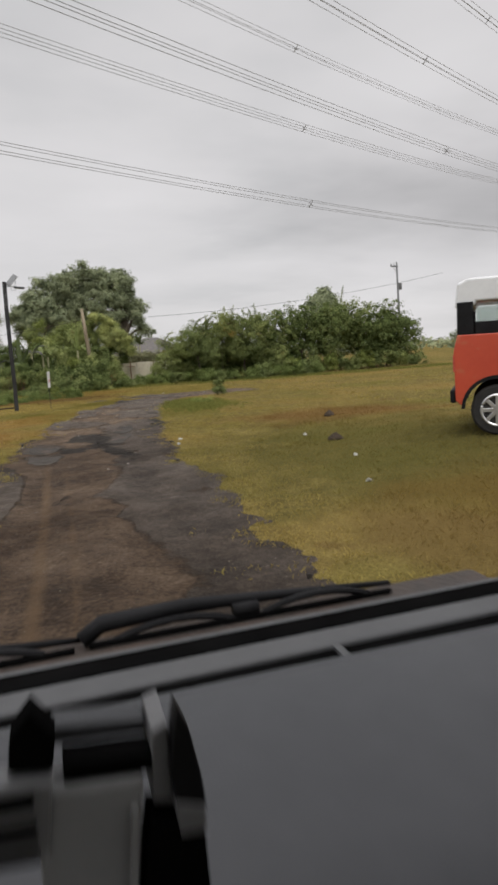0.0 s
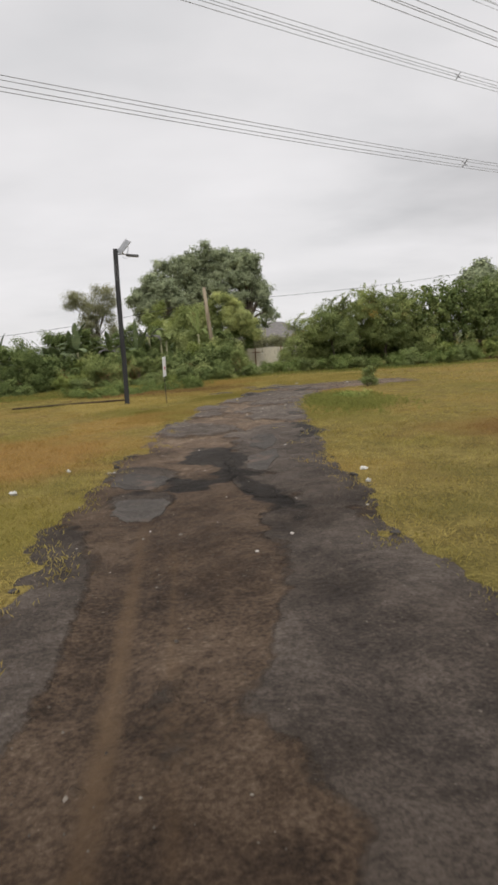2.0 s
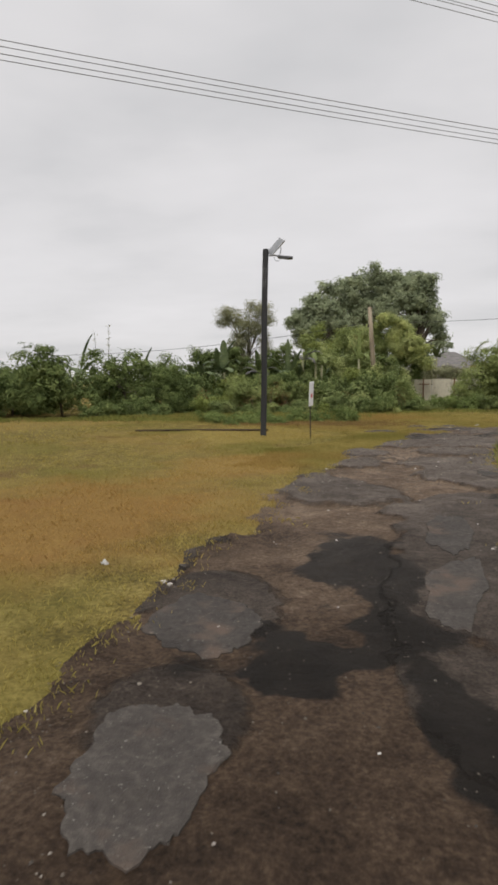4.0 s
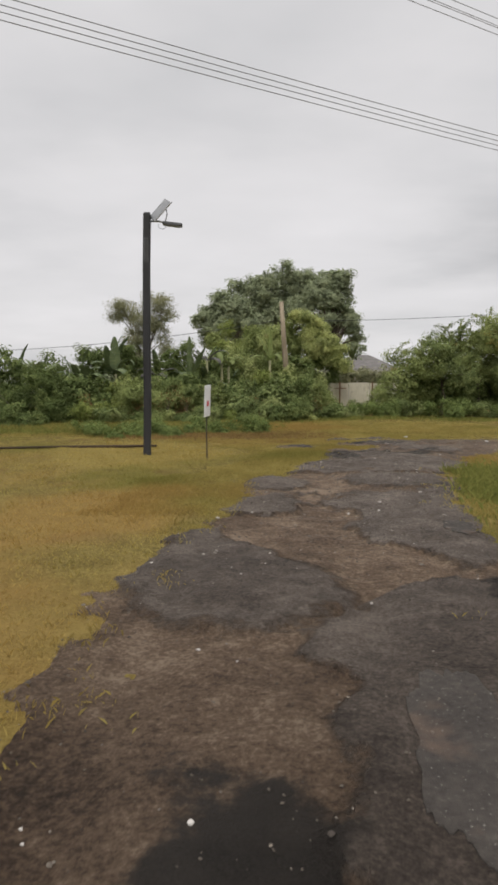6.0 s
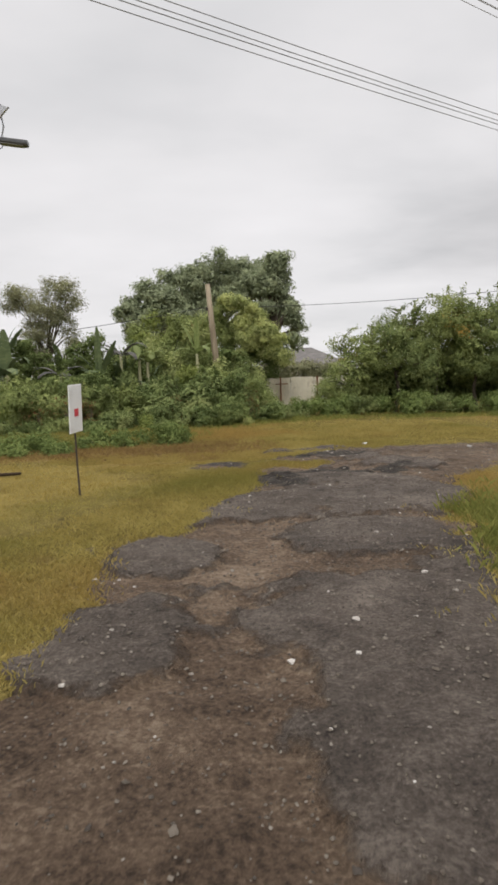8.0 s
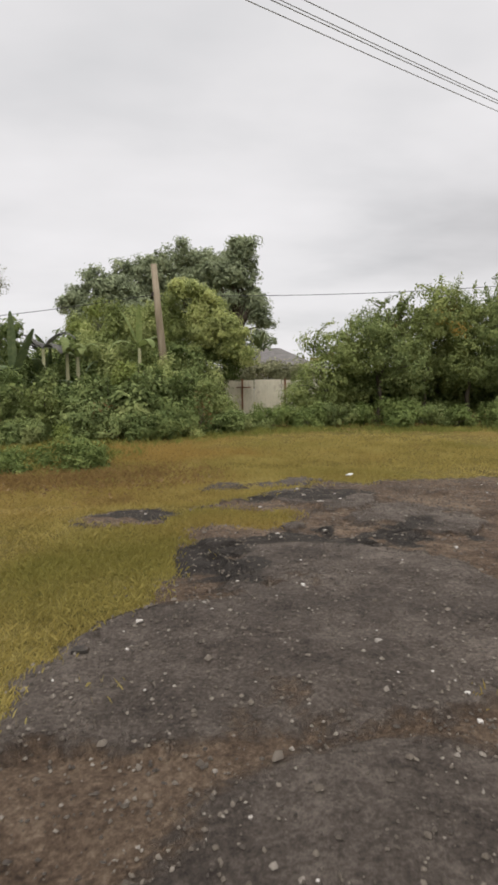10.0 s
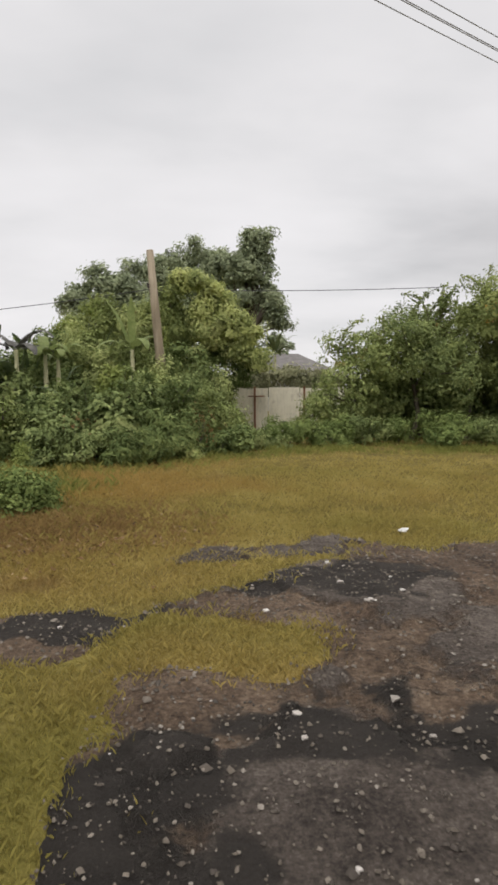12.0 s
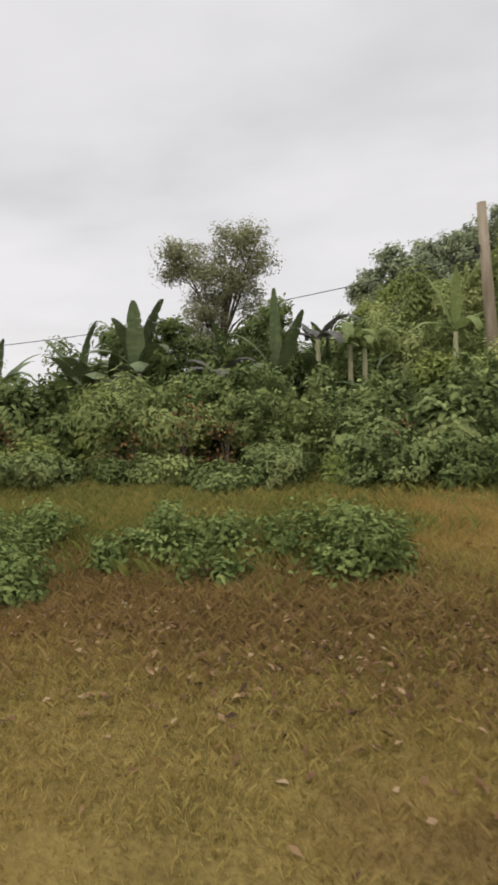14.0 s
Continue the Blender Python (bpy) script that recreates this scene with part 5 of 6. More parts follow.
    # bananas whose leaves stand out against the sky: azimuth, rise, length, half width, bend
    own = (((-5.55, 38.5), 1.8, "banana", ((-90, 1.55, 1.5, 0.22, 0.1), (-10, 1.3, 1.2, 0.2, 2.6), (180, 0.6, 1.2, 0.22, 1.3), (215, 0.9, 1.3, 0.24, 1.6), (-60, 0.5, 1.2, 0.24, 1.4))),
           ((-2.55, 38.6), 1.55, "banana", ((-80, 1.52, 1.75, 0.12, 0.05), (-35, 1.05, 1.5, 0.17, 0.15), (195, 1.15, 1.3, 0.2, 0.9), (150, 0.8, 1.2, 0.2, 1.8), (-100, 0.7, 1.1, 0.24, 1.5))),
           ((-1.9, 39.4), 2.35, "dead_frond", ((-20, 0.9, 1.25, 0.14, 1.9), (160, 0.9, 1.2, 0.14, 1.9), (200, 0.5, 1.1, 0.15, 1.5), (-50, 0.4, 1.1, 0.15, 1.6), (20, 0.35, 1.0, 0.14, 1.3), (120, 0.7, 1.0, 0.14, 1.9))),
           ((-3.9, 38.9), 1.7, "dead_frond", ((0, 0.8, 1.1, 0.16, 1.9), (180, 0.8, 1.1, 0.16, 1.9), (-60, 0.4, 1.0, 0.18, 1.5), (230, 0.5, 1.0, 0.18, 1.6))),
           ((-1.3, 39.7), 2.25, "banana_fresh", ((-25, 0.9, 0.85, 0.2, 2.4), (200, 0.9, 0.8, 0.2, 2.5), (-90, 0.8, 0.8, 0.22, 2.4), (110, 1.2, 0.9, 0.2, 1.6))),
           ((-1.02, 39.8), 2.15, "banana_fresh", ((-10, 1.1, 0.9, 0.2, 2.2), (170, 0.7, 0.8, 0.2, 2.4), (-70, 0.9, 0.8, 0.2, 2.4))),
           ((0.75, 40.1), 2.4, "banana_fresh", ((-85, 1.5, 1.3, 0.16, 0.15), (160, 1.25, 1.4, 0.18, 0.5), (20, 0.9, 1.1, 0.2, 2.2), (200, 0.6, 1.1, 0.2, 2.0), (-60, 0.7, 1.1, 0.22, 2.2))),
           ((-6.6, 38.3), 1.5, "banana", ((-95, 1.1, 1.2, 0.24, 1.3), (170, 0.8, 1.2, 0.22, 1.7), (10, 0.9, 1.1, 0.22, 1.6), (-50, 0.7, 1.2, 0.26, 1.5))))
    for i, (at, sh, mt, lv) in enumerate(own):
        if mt == "banana_fresh":
            lv = [(a, up, reach, 0.62 * half, bend) for a, up, reach, half, bend in lv]
        banana(at, 3.0, 0.0, len(lv), 960 + i, "banana plant with old dark hanging fronds" if mt == "dead_frond" else "banana plant with broad torn leaves above the hedge", leaves=lv, mat=M[mt], stem_h=sh)
    # a leafy bush in the grass corner and a flat-topped tree far off
    plant("small_bush", (6.1, 26.2), shrub_blobs(0.6, 0.8, np.random.default_rng(4), 6), 60, 26, 0.07, (0.07, 0.035), M["leaf_green"], "small upright green bush alone in the grass", "bush", 0.02, 0.3, 262)
    plant("tree", (63.5, 90.0), [(-1.0, 0, 2.4, 1.8, 1.6, 0.5), (1.2, 0, 3.2, 2.2, 1.8, 0.5), (2.8, 0, 2.2, 1.6, 1.5, 0.5), (0, 0, 0.9, 3.2, 2, 0.6)], 260, 34, 0.3, (0.3, 0.13), M["leaf_dark"], "far flat-topped dark tree on the rise", "tree", 0.12, 1.4, 38)
    # dry flower stalks that stand out of the hedge
    rng = np.random.default_rng(70)
    for x, y, h, lean in ((-10.8, 36.0, 3.6, -0.12), (-10.3, 36.0, 3.9, 0.06)):
        t = thing("dry_stalk", (x, y, float(land(x, y)) - 0.03), "tall thin dry flower stalk standing out of the hedge", "stalk", group="dry stalks")
        pts = [Vector((lean * u * u, 0, h * u)) for u in np.linspace(0, 1, 7)]
        part("stem", tube(pts, [0.022 * (1 - 0.75 * i / 6) for i in range(7)], 6), M["bark"], t)
        c = np.array([(lean * u * u, 0.0, h * u) for u in rng.uniform(0.6, 1.0, 60)]) + rng.normal(0, 0.045, (60, 3))
        lf = new("seed_heads", leaf_mesh("seed_heads", c, rng.normal(0, 0.5, (60, 3)), 0.07, 0.035, M["leaf_grey"], rng))
        lf.parent = t
    # weeds on the bank past the junction
    rng = np.random.default_rng(77)
    for i, (x, y, w, h) in enumerate([(-2.85, 31.8, 0.8, 0.42), (-1.6, 31.7, 0.62, 0.4), (-0.95, 31.75, 0.6, 0.36), (0.0, 31.5, 0.7, 0.5), (0.35, 31.6, 0.45, 0.44), (-3.5, 31.2, 1.0, 0.45), (-4.6, 31.3, 1.1, 0.45), (-3.2, 30.4, 0.8, 0.36), (-2.3, 30.6, 0.8, 0.36), (-2.7, 30.9, 0.7, 0.36), (-2.1, 30.2, 0.5, 0.24)]):
        plant("weed_clump", (x, y), shrub_blobs(w, h, rng, 8), 72, 24, 0.085, (0.055, 0.03), M["leaf_weed"], "low broad-leaved green weed on the grass bank", "weeds", 0.012, 0.12, 240 + i, group="bank weeds")
    # thinner sprouts between them, and a looser patch nearer the road
    for i, (x, y, w, h) in enumerate([(-3.9, 30.0, 0.55, 0.34), (-3.55, 29.75, 0.4, 0.26), (-4.3, 30.35, 0.6, 0.4), (-1.75, 31.1, 0.3, 0.3), (-0.8, 31.1, 0.34, 0.26),
                                      (-2.9, 30.1, 0.26, 0.18), (-0.5, 31.9, 0.36, 0.42), (0.3, 31.8, 0.35, 0.5), (-2.0, 30.3, 0.2, 0.15)]):
        plant("weed_clump", (x, y), shrub_blobs(w, h, np.random.default_rng(930 + i), 5), 26, 20, 0.07, (0.07, 0.03), M["leaf_weed"], "thin green weed sprouting from the dry grass bank", "weeds", 0.008, 0.1, 950 + i, group="bank weeds")
    plant("weed_clump", (4.4, 22.2), shrub_blobs(1.1, 0.22, rng, 5), 80, 18, 0.07, (0.1, 0.03), M["leaf_fresh"], "bright green weed in the grass corner", "weeds", 0.012, 0.1, 261, group="bank weeds")
    # far woods all round, low on the horizon
    rng = np.random.default_rng(91)
    n = 64
    V, O = [], []
    for i in range(n):
        a = i / n * math.tau + rng.uniform(-0.03, 0.03)
        r = rng.uniform(105, 150)
        h = rng.uniform(1.3, 2.3)
        c, d = cluster_points([(math.sin(a) * r, math.cos(a) * r, h * 0.45, 9, 9, h * 0.55)], 60, rng)
        V.append((c[:, None] + rng.normal(0, 1, (60, 5, 3)) * np.array([0.9, 0.9, 0.3])).reshape(-1, 3))
        O.append(np.repeat(d, 5, axis=0))
    V, O = np.concatenate(V), np.concatenate(O)
    k = V[:, 2] > -0.2
    tagged(new("far_woods", leaf_mesh("far_woods", V[k], O[k], 0.9, 0.6, M["leaf_dark"], rng)), "distant low line of dark green trees", "woods", kind="stuff")


make_leaf_litter()
make_hedges()
make_far_foot()
make_trees()

# ------------------------------------------------------------------ poles, sign, fence, wires


def make_street_lamp():
    x, y = -2.02, 25.95
    z = float(land(x, y))
    t = thing("street_lamp", (x, y, z - 0.05), "dark square pole carrying a solar panel and a small street light", "street lamp", 4)
    lean = 0.07
    bm = bmesh.new()
    rings = []
    for zz in (0.0, 0.02, 1.3, 2.6, 3.9, 4.93, 4.97):
        w = 0.076 - 0.003 * zz / 5 - (0.012 if zz > 4.95 or zz == 0 else 0)
        cx = lean * zz / 4.97 + 0.01 * math.sin(zz * 1.4)
        rings.append([bm.verts.new((cx + sx * w, sy * w, zz)) for sx, sy in ((-1, -0.7), (-0.7, -1), (0.7, -1), (1, -0.7), (1, 0.7), (0.7, 1), (-0.7, 1), (-1, 0.7))])
    for r, s in zip(rings, rings[1:]):
        for k in range(8):
            bm.faces.new((r[k], r[(k + 1) % 8], s[(k + 1) % 8], s[k]))
    bm.faces.new(rings[0]); bm.faces.new(rings[-1])
    part("pole", bm, M["pole_dark"], t)
    bm = bmesh.new()
    add_tube(bm, [(lean + 0.05, -0.02, 4.8), (lean + 0.25, -0.03, 4.8), (lean + 0.42, -0.04, 4.76)], [0.02, 0.02, 0.02], 8)
    part("arm", bm, M["steel"], t, "galvanised steel arm", True)
    head = part("lamp_head", box((-0.2, -0.07, -0.035), (0.2, 0.07, 0.035), 0.02, pose(lean + 0.52, -0.05, 4.74, 0, 6, 0)), M["lamp_grey"], t, "grey flat lamp head")
    part("lens", box((-0.15, -0.055, -0.045), (0.15, 0.055, -0.033), 0.003, pose(lean + 0.52, -0.05, 4.74, 0, 6, 0)), M["lens"], head)
    pm = pose(lean + 0.27, -0.02, 5.02, 38, -48, 0)
    pan = part("solar_panel", box((-0.25, -0.15, -0.008), (0.25, 0.15, 0.008), 0.003, pm), M["panel"], t, "tilted grey solar panel")
    for lo, hi in (((-0.26, -0.162, -0.012), (0.26, -0.15, 0.012)), ((-0.26, 0.15, -0.012), (0.26, 0.162, 0.012))):
        part("panel_frame", box(lo, hi, 0.002, pm), M["steel"], pan)
    bm = bmesh.new()
    add_tube(bm, [(lean + 0.37, -0.02, 4.78), (lean + 0.41, -0.02, 4.95), (lean + 0.38, -0.02, 5.12)], [0.012, 0.012, 0.012], 6)
    part("bracket", bm, M["steel"], t)
    part("bracket", tube([(lean + 0.12, -0.02, 4.8), (lean + 0.17, -0.02, 4.9)], [0.012, 0.012], 6), M["steel"], t)
    bm = bmesh.new()
    ring = [(lean + 0.31 + 0.08 * math.cos(a), -0.03, 4.72 + 0.07 * math.sin(a)) for a in np.linspace(0.6, -3.6, 12)]
    add_tube(bm, ring, [0.005] * 12, 5)
    part("cable_loop", bm, M["cable"], t)
    for i in range(9):
        for j in (-0.035, 0.02):
            zz = 4.0 + i * 0.055
            cx = lean * zz / 4.97
            part("stud", box((cx + j - 0.009, -0.082, zz), (cx + j + 0.009, -0.07, zz + 0.02)), M["stud"], t, "pale stud")


def make_sign():
    x, y = -0.72, 25.35
    z = float(land(x, y))
    t = thing("sign", (x, y, z - 0.04), "small white notice board with a red mark on an iron rod", "sign", 79)
    part("rod", tube([(0.03, 0, 0), (0.0, 0, 0.5), (-0.03, 0, 1.5)], [0.014, 0.013, 0.012], 8), M["iron"], t, "thin dark iron rod")
    m = pose(-0.02, -0.028, 1.2, 2, -2, 0)
    board = part("board", box((-0.205, -0.008, -0.31), (0.205, 0.008, 0.31), 0.004, m), M["sign_white"], t, "white board")
    part("red_mark", box((-0.06, -0.0125, -0.1), (0.07, -0.0085, -0.0), 0, m), M["sign_red"], board, "red square mark")


def make_rail():
    z = float(land(-3.4, 27.2))
    t = thing("log", (-3.65, 27.2, z), "thin dark timber lying on the grass behind the lamp", "log", 10)
    part("timber", tube([(-2.3, 0, 0.02), (-0.8, 0.03, 0.025), (0.6, -0.03, 0.02), (1.6, 0.01, 0.02)], [0.024, 0.034, 0.036, 0.026], 9), M["log_wood"], t, smooth=True)


def make_post():
    x, y = 1.5, 40.2
    z = float(land(x, y))
    t = thing("utility_post", (x, y, z - 0.1), "weathered brown wooden pole leaning in the hedge", "pole")
    part("shaft", tube([(0.12, 0, 0), (0.0, 0, 1.5), (-0.14, 0, 3.2), (-0.27, 0, 4.95)], [0.145, 0.128, 0.112, 0.09], 12), M["post_wood"], t, smooth=True)
    part("insulator", tube([(-0.32, -0.12, 4.0), (-0.32, -0.12, 4.12)], [0.03, 0.03], 8), M["iron"], t)


def make_fence():
    y = 43.6
    t = thing("fence", (5.1, y, float(land(5.1, y))), "weathered white sheet fence with rusty posts", "fence")
    for i in range(5):
        x0 = -2.45 + i * 1.0
        bm = bmesh.new()
        prev = None
        for k in range(21):
            x = x0 + k * 0.0485
            yy = 0.002 * math.sin(k * math.pi / 2.5)
            dip = 0.015 * math.sin(i * 3.7)
            row = [bm.verts.new((x, yy + s, zz)) for zz, s in ((0.02, 0), (1.4 + dip, 0), (1.4 + dip, 0.012), (0.02, 0.012))]
            if prev:
                for j in range(4):
                    bm.faces.new((prev[j], row[j], row[(j + 1) % 4], prev[(j + 1) % 4]))
            prev = row
        part("panel", bm, M["wall_white"], t)
    for x in (-0.9, 0.67, 2.3):
        part("post", box((x - 0.03, -0.07, 0.0), (x + 0.03, -0.02, 1.44), 0.006), M["rust"], t, "rusty steel post")
    part("crossbar", box((-1.12, -0.1, 1.12), (-0.6, -0.072, 1.16), 0.005), M["rust"], t, "rusty steel crossbar")


def make_house():
    x, y = 8.7, 66.0
    t = thing("house", (x, y, float(land(x, y))), "distant house with a grey hipped roof", "house", -8)
    part("wall", box((-3.4, -3.0, 0), (3.4, 3.0, 2.15), 0.02), M["house_wall"], t)
    bm = bmesh.new()
    b = [bm.verts.new(p) for p in ((-3.9, -3.4, 2.1), (3.9, -3.4, 2.1), (3.9, 3.4, 2.1), (-3.9, 3.4, 2.1))]
    r = [bm.verts.new(p) for p in ((-0.7, 0, 3.75), (0.7, 0, 3.75))]
    for f in ((b[0], b[1], r[1], r[0]), (b[1], b[2], r[1]), (b[2], b[3], r[0], r[1]), (b[3], b[0], r[0]), (b[3], b[2], b[1], b[0])):
        bm.faces.new(f)
    part("roof", bm, M["roof"], t, "grey hipped roof")
    for wx in (-2.2, 1.4):
        w = part("window", box((wx, -3.03, 0.9), (wx + 1.1, -2.97, 1.9), 0.01), M["car_glass"], t)
        part("frame", box((wx - 0.06, -3.045, 0.82), (wx + 1.16, -3.015, 0.89), 0.005), M["white_paint"], w)


def sagging(a, b, sag, n=24):
    a, b = Vector(a), Vector(b)
    return [a.lerp(b, i / n) - Vector((0, 0, sag * 4 * (i / n) * (1 - i / n))) for i in range(n + 1)]


WIRE_TURN, WIRE_SLOPE, WIRE_CURVE = 0.558, 0.0319, 0.00036


def make_power_lines():
    """Bundles of four conductors, each bundle one thing, running across the sky and sagging between far towers."""
    u = Vector((math.cos(WIRE_TURN), math.sin(WIRE_TURN), 0))
    n = Vector((-u.y, u.x, 0))

    def centre(q, h, s):
        p = n * q + u * s
        p.z = h + WIRE_SLOPE * (s - 45) + WIRE_CURVE * (s - 45) ** 2
        return p

    # distance of the bundle from the start, height where it passes the road, place of a spacer
    for q, h, mid in ((32.53, 13.51, 45.4), (34.6, 20.55, 47.8), (25.81, 17.89, 57.4), (37.15, 28.67, 50.6), (25.1, 24.0, 52.0), (23.0, 28.5, 60.0)):
        t = thing("power_line", (0, 0, 0), "overhead power line of four bundled conductors with spacers", "power line", group="power lines", kind="")
        half = 0.23
        for dx, dz in ((-half, -half), (half, -half), (-half, half), (half, half)):
            off = n * dx + Vector((0, 0, dz))
            part("conductor", tube([centre(q, h, v) + off for v in np.linspace(-150, 190, 61)], [0.017] * 61, 5), M["wire"], t)
        for v in (mid - 120, mid - 60, mid, mid + 60):
            c = centre(q, h, v)
            bm = bmesh.new()
            for e, g in (((-1, -1), (1, 1)), ((-1, 1), (1, -1))):
                add_tube(bm, [c + n * e[0] * half + Vector((0, 0, e[1] * half)), c + n * g[0] * half + Vector((0, 0, g[1] * half))], [0.035, 0.035], 6)
            part("spacer", bm, M["wire"], t)


def make_cable():
    t = thing("overhead_cable", (0, 0, 0), "thin black overhead cable strung along the hedge", "cable")
    for a, b, s in (((-18.07, 41.5, 2.6), (0.95, 43.2, 4.15), 0.45), ((0.95, 43.2, 4.15), (30.3, 46.1, 6.86), 0.65)):
        part("cable_span", tube(sagging(a, b, s), [0.011] * 25, 5), M["cable"], t)


def make_tower():
    x, y = 30.3, 53.5
    t = thing("utility_pole", (x, y, float(land(x, y)) - 0.1), "distant slim grey utility pole with a crossarm and transformer", "utility pole", 20)
    part("shaft", tube([(0.35, 0, 0), (0.2, 0, 4), (0.0, 0, 9.2)], [0.13, 0.11, 0.08], 10), M["concrete"], t, smooth=True)
    part("crossarm", box((-0.85, -0.05, 8.75), (0.15, 0.05, 8.85), 0.01), M["concrete"], t)
    for k in (-0.75, -0.35):
        part("insulator", tube([(k, 0, 8.85), (k, 0, 9.05)], [0.05, 0.035], 8), M["lamp_grey"], t)
    part("transformer", tube([(0.36, -0.05, 6.7), (0.36, -0.05, 7.3)], [0.17, 0.17], 14), M["concrete"], t, "grey round transformer")
    part("brace", tube([(0.03, 0, 8.2), (-0.5, 0, 8.75)], [0.025, 0.025], 6), M["concrete"], t)



make_street_lamp()
make_sign()
make_rail()
make_post()
make_fence()
make_house()
make_power_lines()
make_cable()
make_tower()

# ------------------------------------------------------------------ vehicles and litter


def disc(bm, r, y0, y1, sides=28, bevel=0.02):
    add_tube(bm, [(0, y0, 0), (0, y0 + bevel, 0), (0, y1 - bevel, 0), (0, y1, 0)], [r - bevel, r, r, r - bevel], sides)


def make_wheel(parent, x, y, r, out):
    """A wheel with its tyre and spoked rim; out is the side, -1 or 1, that its face shows."""
    w = new("wheel")
    w.parent = parent
    w.matrix_local = pose(x, y, r)
    bm = bmesh.new()
    disc(bm, r, -0.11, 0.11, 32, 0.035)
    part("tyre", bm, M["tyre"], w, smooth=False)
    bm = bmesh.new()
    disc(bm, r * 0.2, out * 0.115 - 0.015, out * 0.115 + 0.015, 16, 0.005)
    for k in range(8):
        a = k * math.tau / 8
        add_box(bm, (0.05, -0.015, -0.028), (r * 0.6, 0.015, 0.028), 0.006, pose(0, out * 0.115, 0, 0, math.degrees(a), 0))
    rim = [(r * 0.6 * math.cos(a), out * 0.112, r * 0.6 * math.sin(a)) for a in np.linspace(0, math.tau, 29)]
    add_tube(bm, rim, [0.022] * 29, 6, cap=False)
    part("rim", bm, M["alloy"], w, "bright alloy rim")
    return w


def make_suv():
    """The tall red off-roader; x runs from its tail to its nose, the near side is y = -0.85."""
    x0, y0 = 6.0, 8.78
    t = thing("off_road_car", (x0, y0, float(land(6.6, 8.4)) - 0.02), "tall red off-road car with a white top parked on the grass", "car", -37)
    arch = lambda cx: [(cx + 0.47 * math.cos(a), 0.40 + 0.45 * math.sin(a)) for a in np.linspace(math.pi, 0, 12)]
    low = [(0.02, 0.52), (0.13, 0.42)] + arch(0.6) + [(1.5, 0.4), (2.5, 0.4)] + arch(3.35) + [(4.0, 0.42), (4.1, 0.6), (4.08, 1.0), (3.95, 1.12), (2.95, 1.24), (2.8, 1.48), (0.05, 1.48), (0.0, 1.25)]
    part("body", prism(low, 1.7, 0.012), M["red_paint"], t, "red painted body")
    for s in (-1, 1):
        for n, (lo, hi) in enumerate(((0.05, 0.28), (1.2, 1.32), (2.2, 2.34))):
            part("window_pillar", box((lo, s * 0.79 - 0.03, 1.483), (hi, s * 0.79 + 0.03, 1.95), 0.008), M["black_plastic"], t, "black pillar")
        part("window_ledge", box((0.3, s * 0.79 - 0.025, 1.483), (2.6, s * 0.79 + 0.025, 1.66), 0.006), M["black_plastic"], t, "black ledge")
        for lo, hi in ((0.3, 1.2), (1.32, 2.2)):
            part("window", box((lo, s * 0.79 - 0.004, 1.66), (hi, s * 0.79 + 0.004, 1.93)), M["glass"], t, "clear side window")
    part("rear_window", box((0.06, -0.74, 1.6), (0.07, 0.74, 1.94)), M["glass"], t)
    part("windscreen", box((-0.006, -0.74, 0.0), (0.006, 0.74, 0.55), 0, pose(2.72, 0, 1.483, 0, -28, 0)), M["glass"], t)
    roof = [(0.02, 1.87), (0.29, 1.87), (0.31, 1.953), (2.45, 1.953), (2.3, 2.2), (2.1, 2.27), (0.2, 2.29), (0.06, 2.22)]
    part("roof", prism(roof, 1.6, 0.03), M["white_paint"], t, "white raised roof")
    part("roof_rack", box((0.9, -0.7, 2.293), (2.0, 0.7, 2.32), 0.01), M["black_plastic"], t)
    part("bumper", box((-0.06, -0.82, 0.48), (0.03, 0.82, 0.68), 0.03), M["black_plastic"], t)
    part("bumper", box((4.08, -0.82, 0.48), (4.22, 0.82, 0.68), 0.03), M["black_plastic"], t)
    for s in (-1, 1):
        part("tail_light", box((-0.012, s * 0.74 - 0.07, 0.95), (0.01, s * 0.74 + 0.07, 1.2), 0.004), M["sign_red"], t, "red tail light")
        part("headlight", box((4.085, s * 0.6 - 0.12, 0.8), (4.11, s * 0.6 + 0.12, 0.98), 0.006), M["lens"], t)
        part("mirror", box((2.45, s * 0.97 - 0.1, 1.36), (2.57, s * 0.97 + 0.1, 1.52), 0.02), M["black_plastic"], t)
        part("arch_trim", prism([(0.6 + 0.5 * math.cos(a), 0.4 + 0.48 * math.sin(a)) for a in np.linspace(math.pi, 0, 14)] + [(0.6 + 0.45 * math.cos(a), 0.4 + 0.43 * math.sin(a)) for a in np.linspace(0, math.pi, 14)], 0.05), M["black_plastic"], t).location = (0, s * 0.86, 0)
        for wx in (0.6, 3.35):
            make_wheel(t, wx, s * 0.74, 0.37, s)


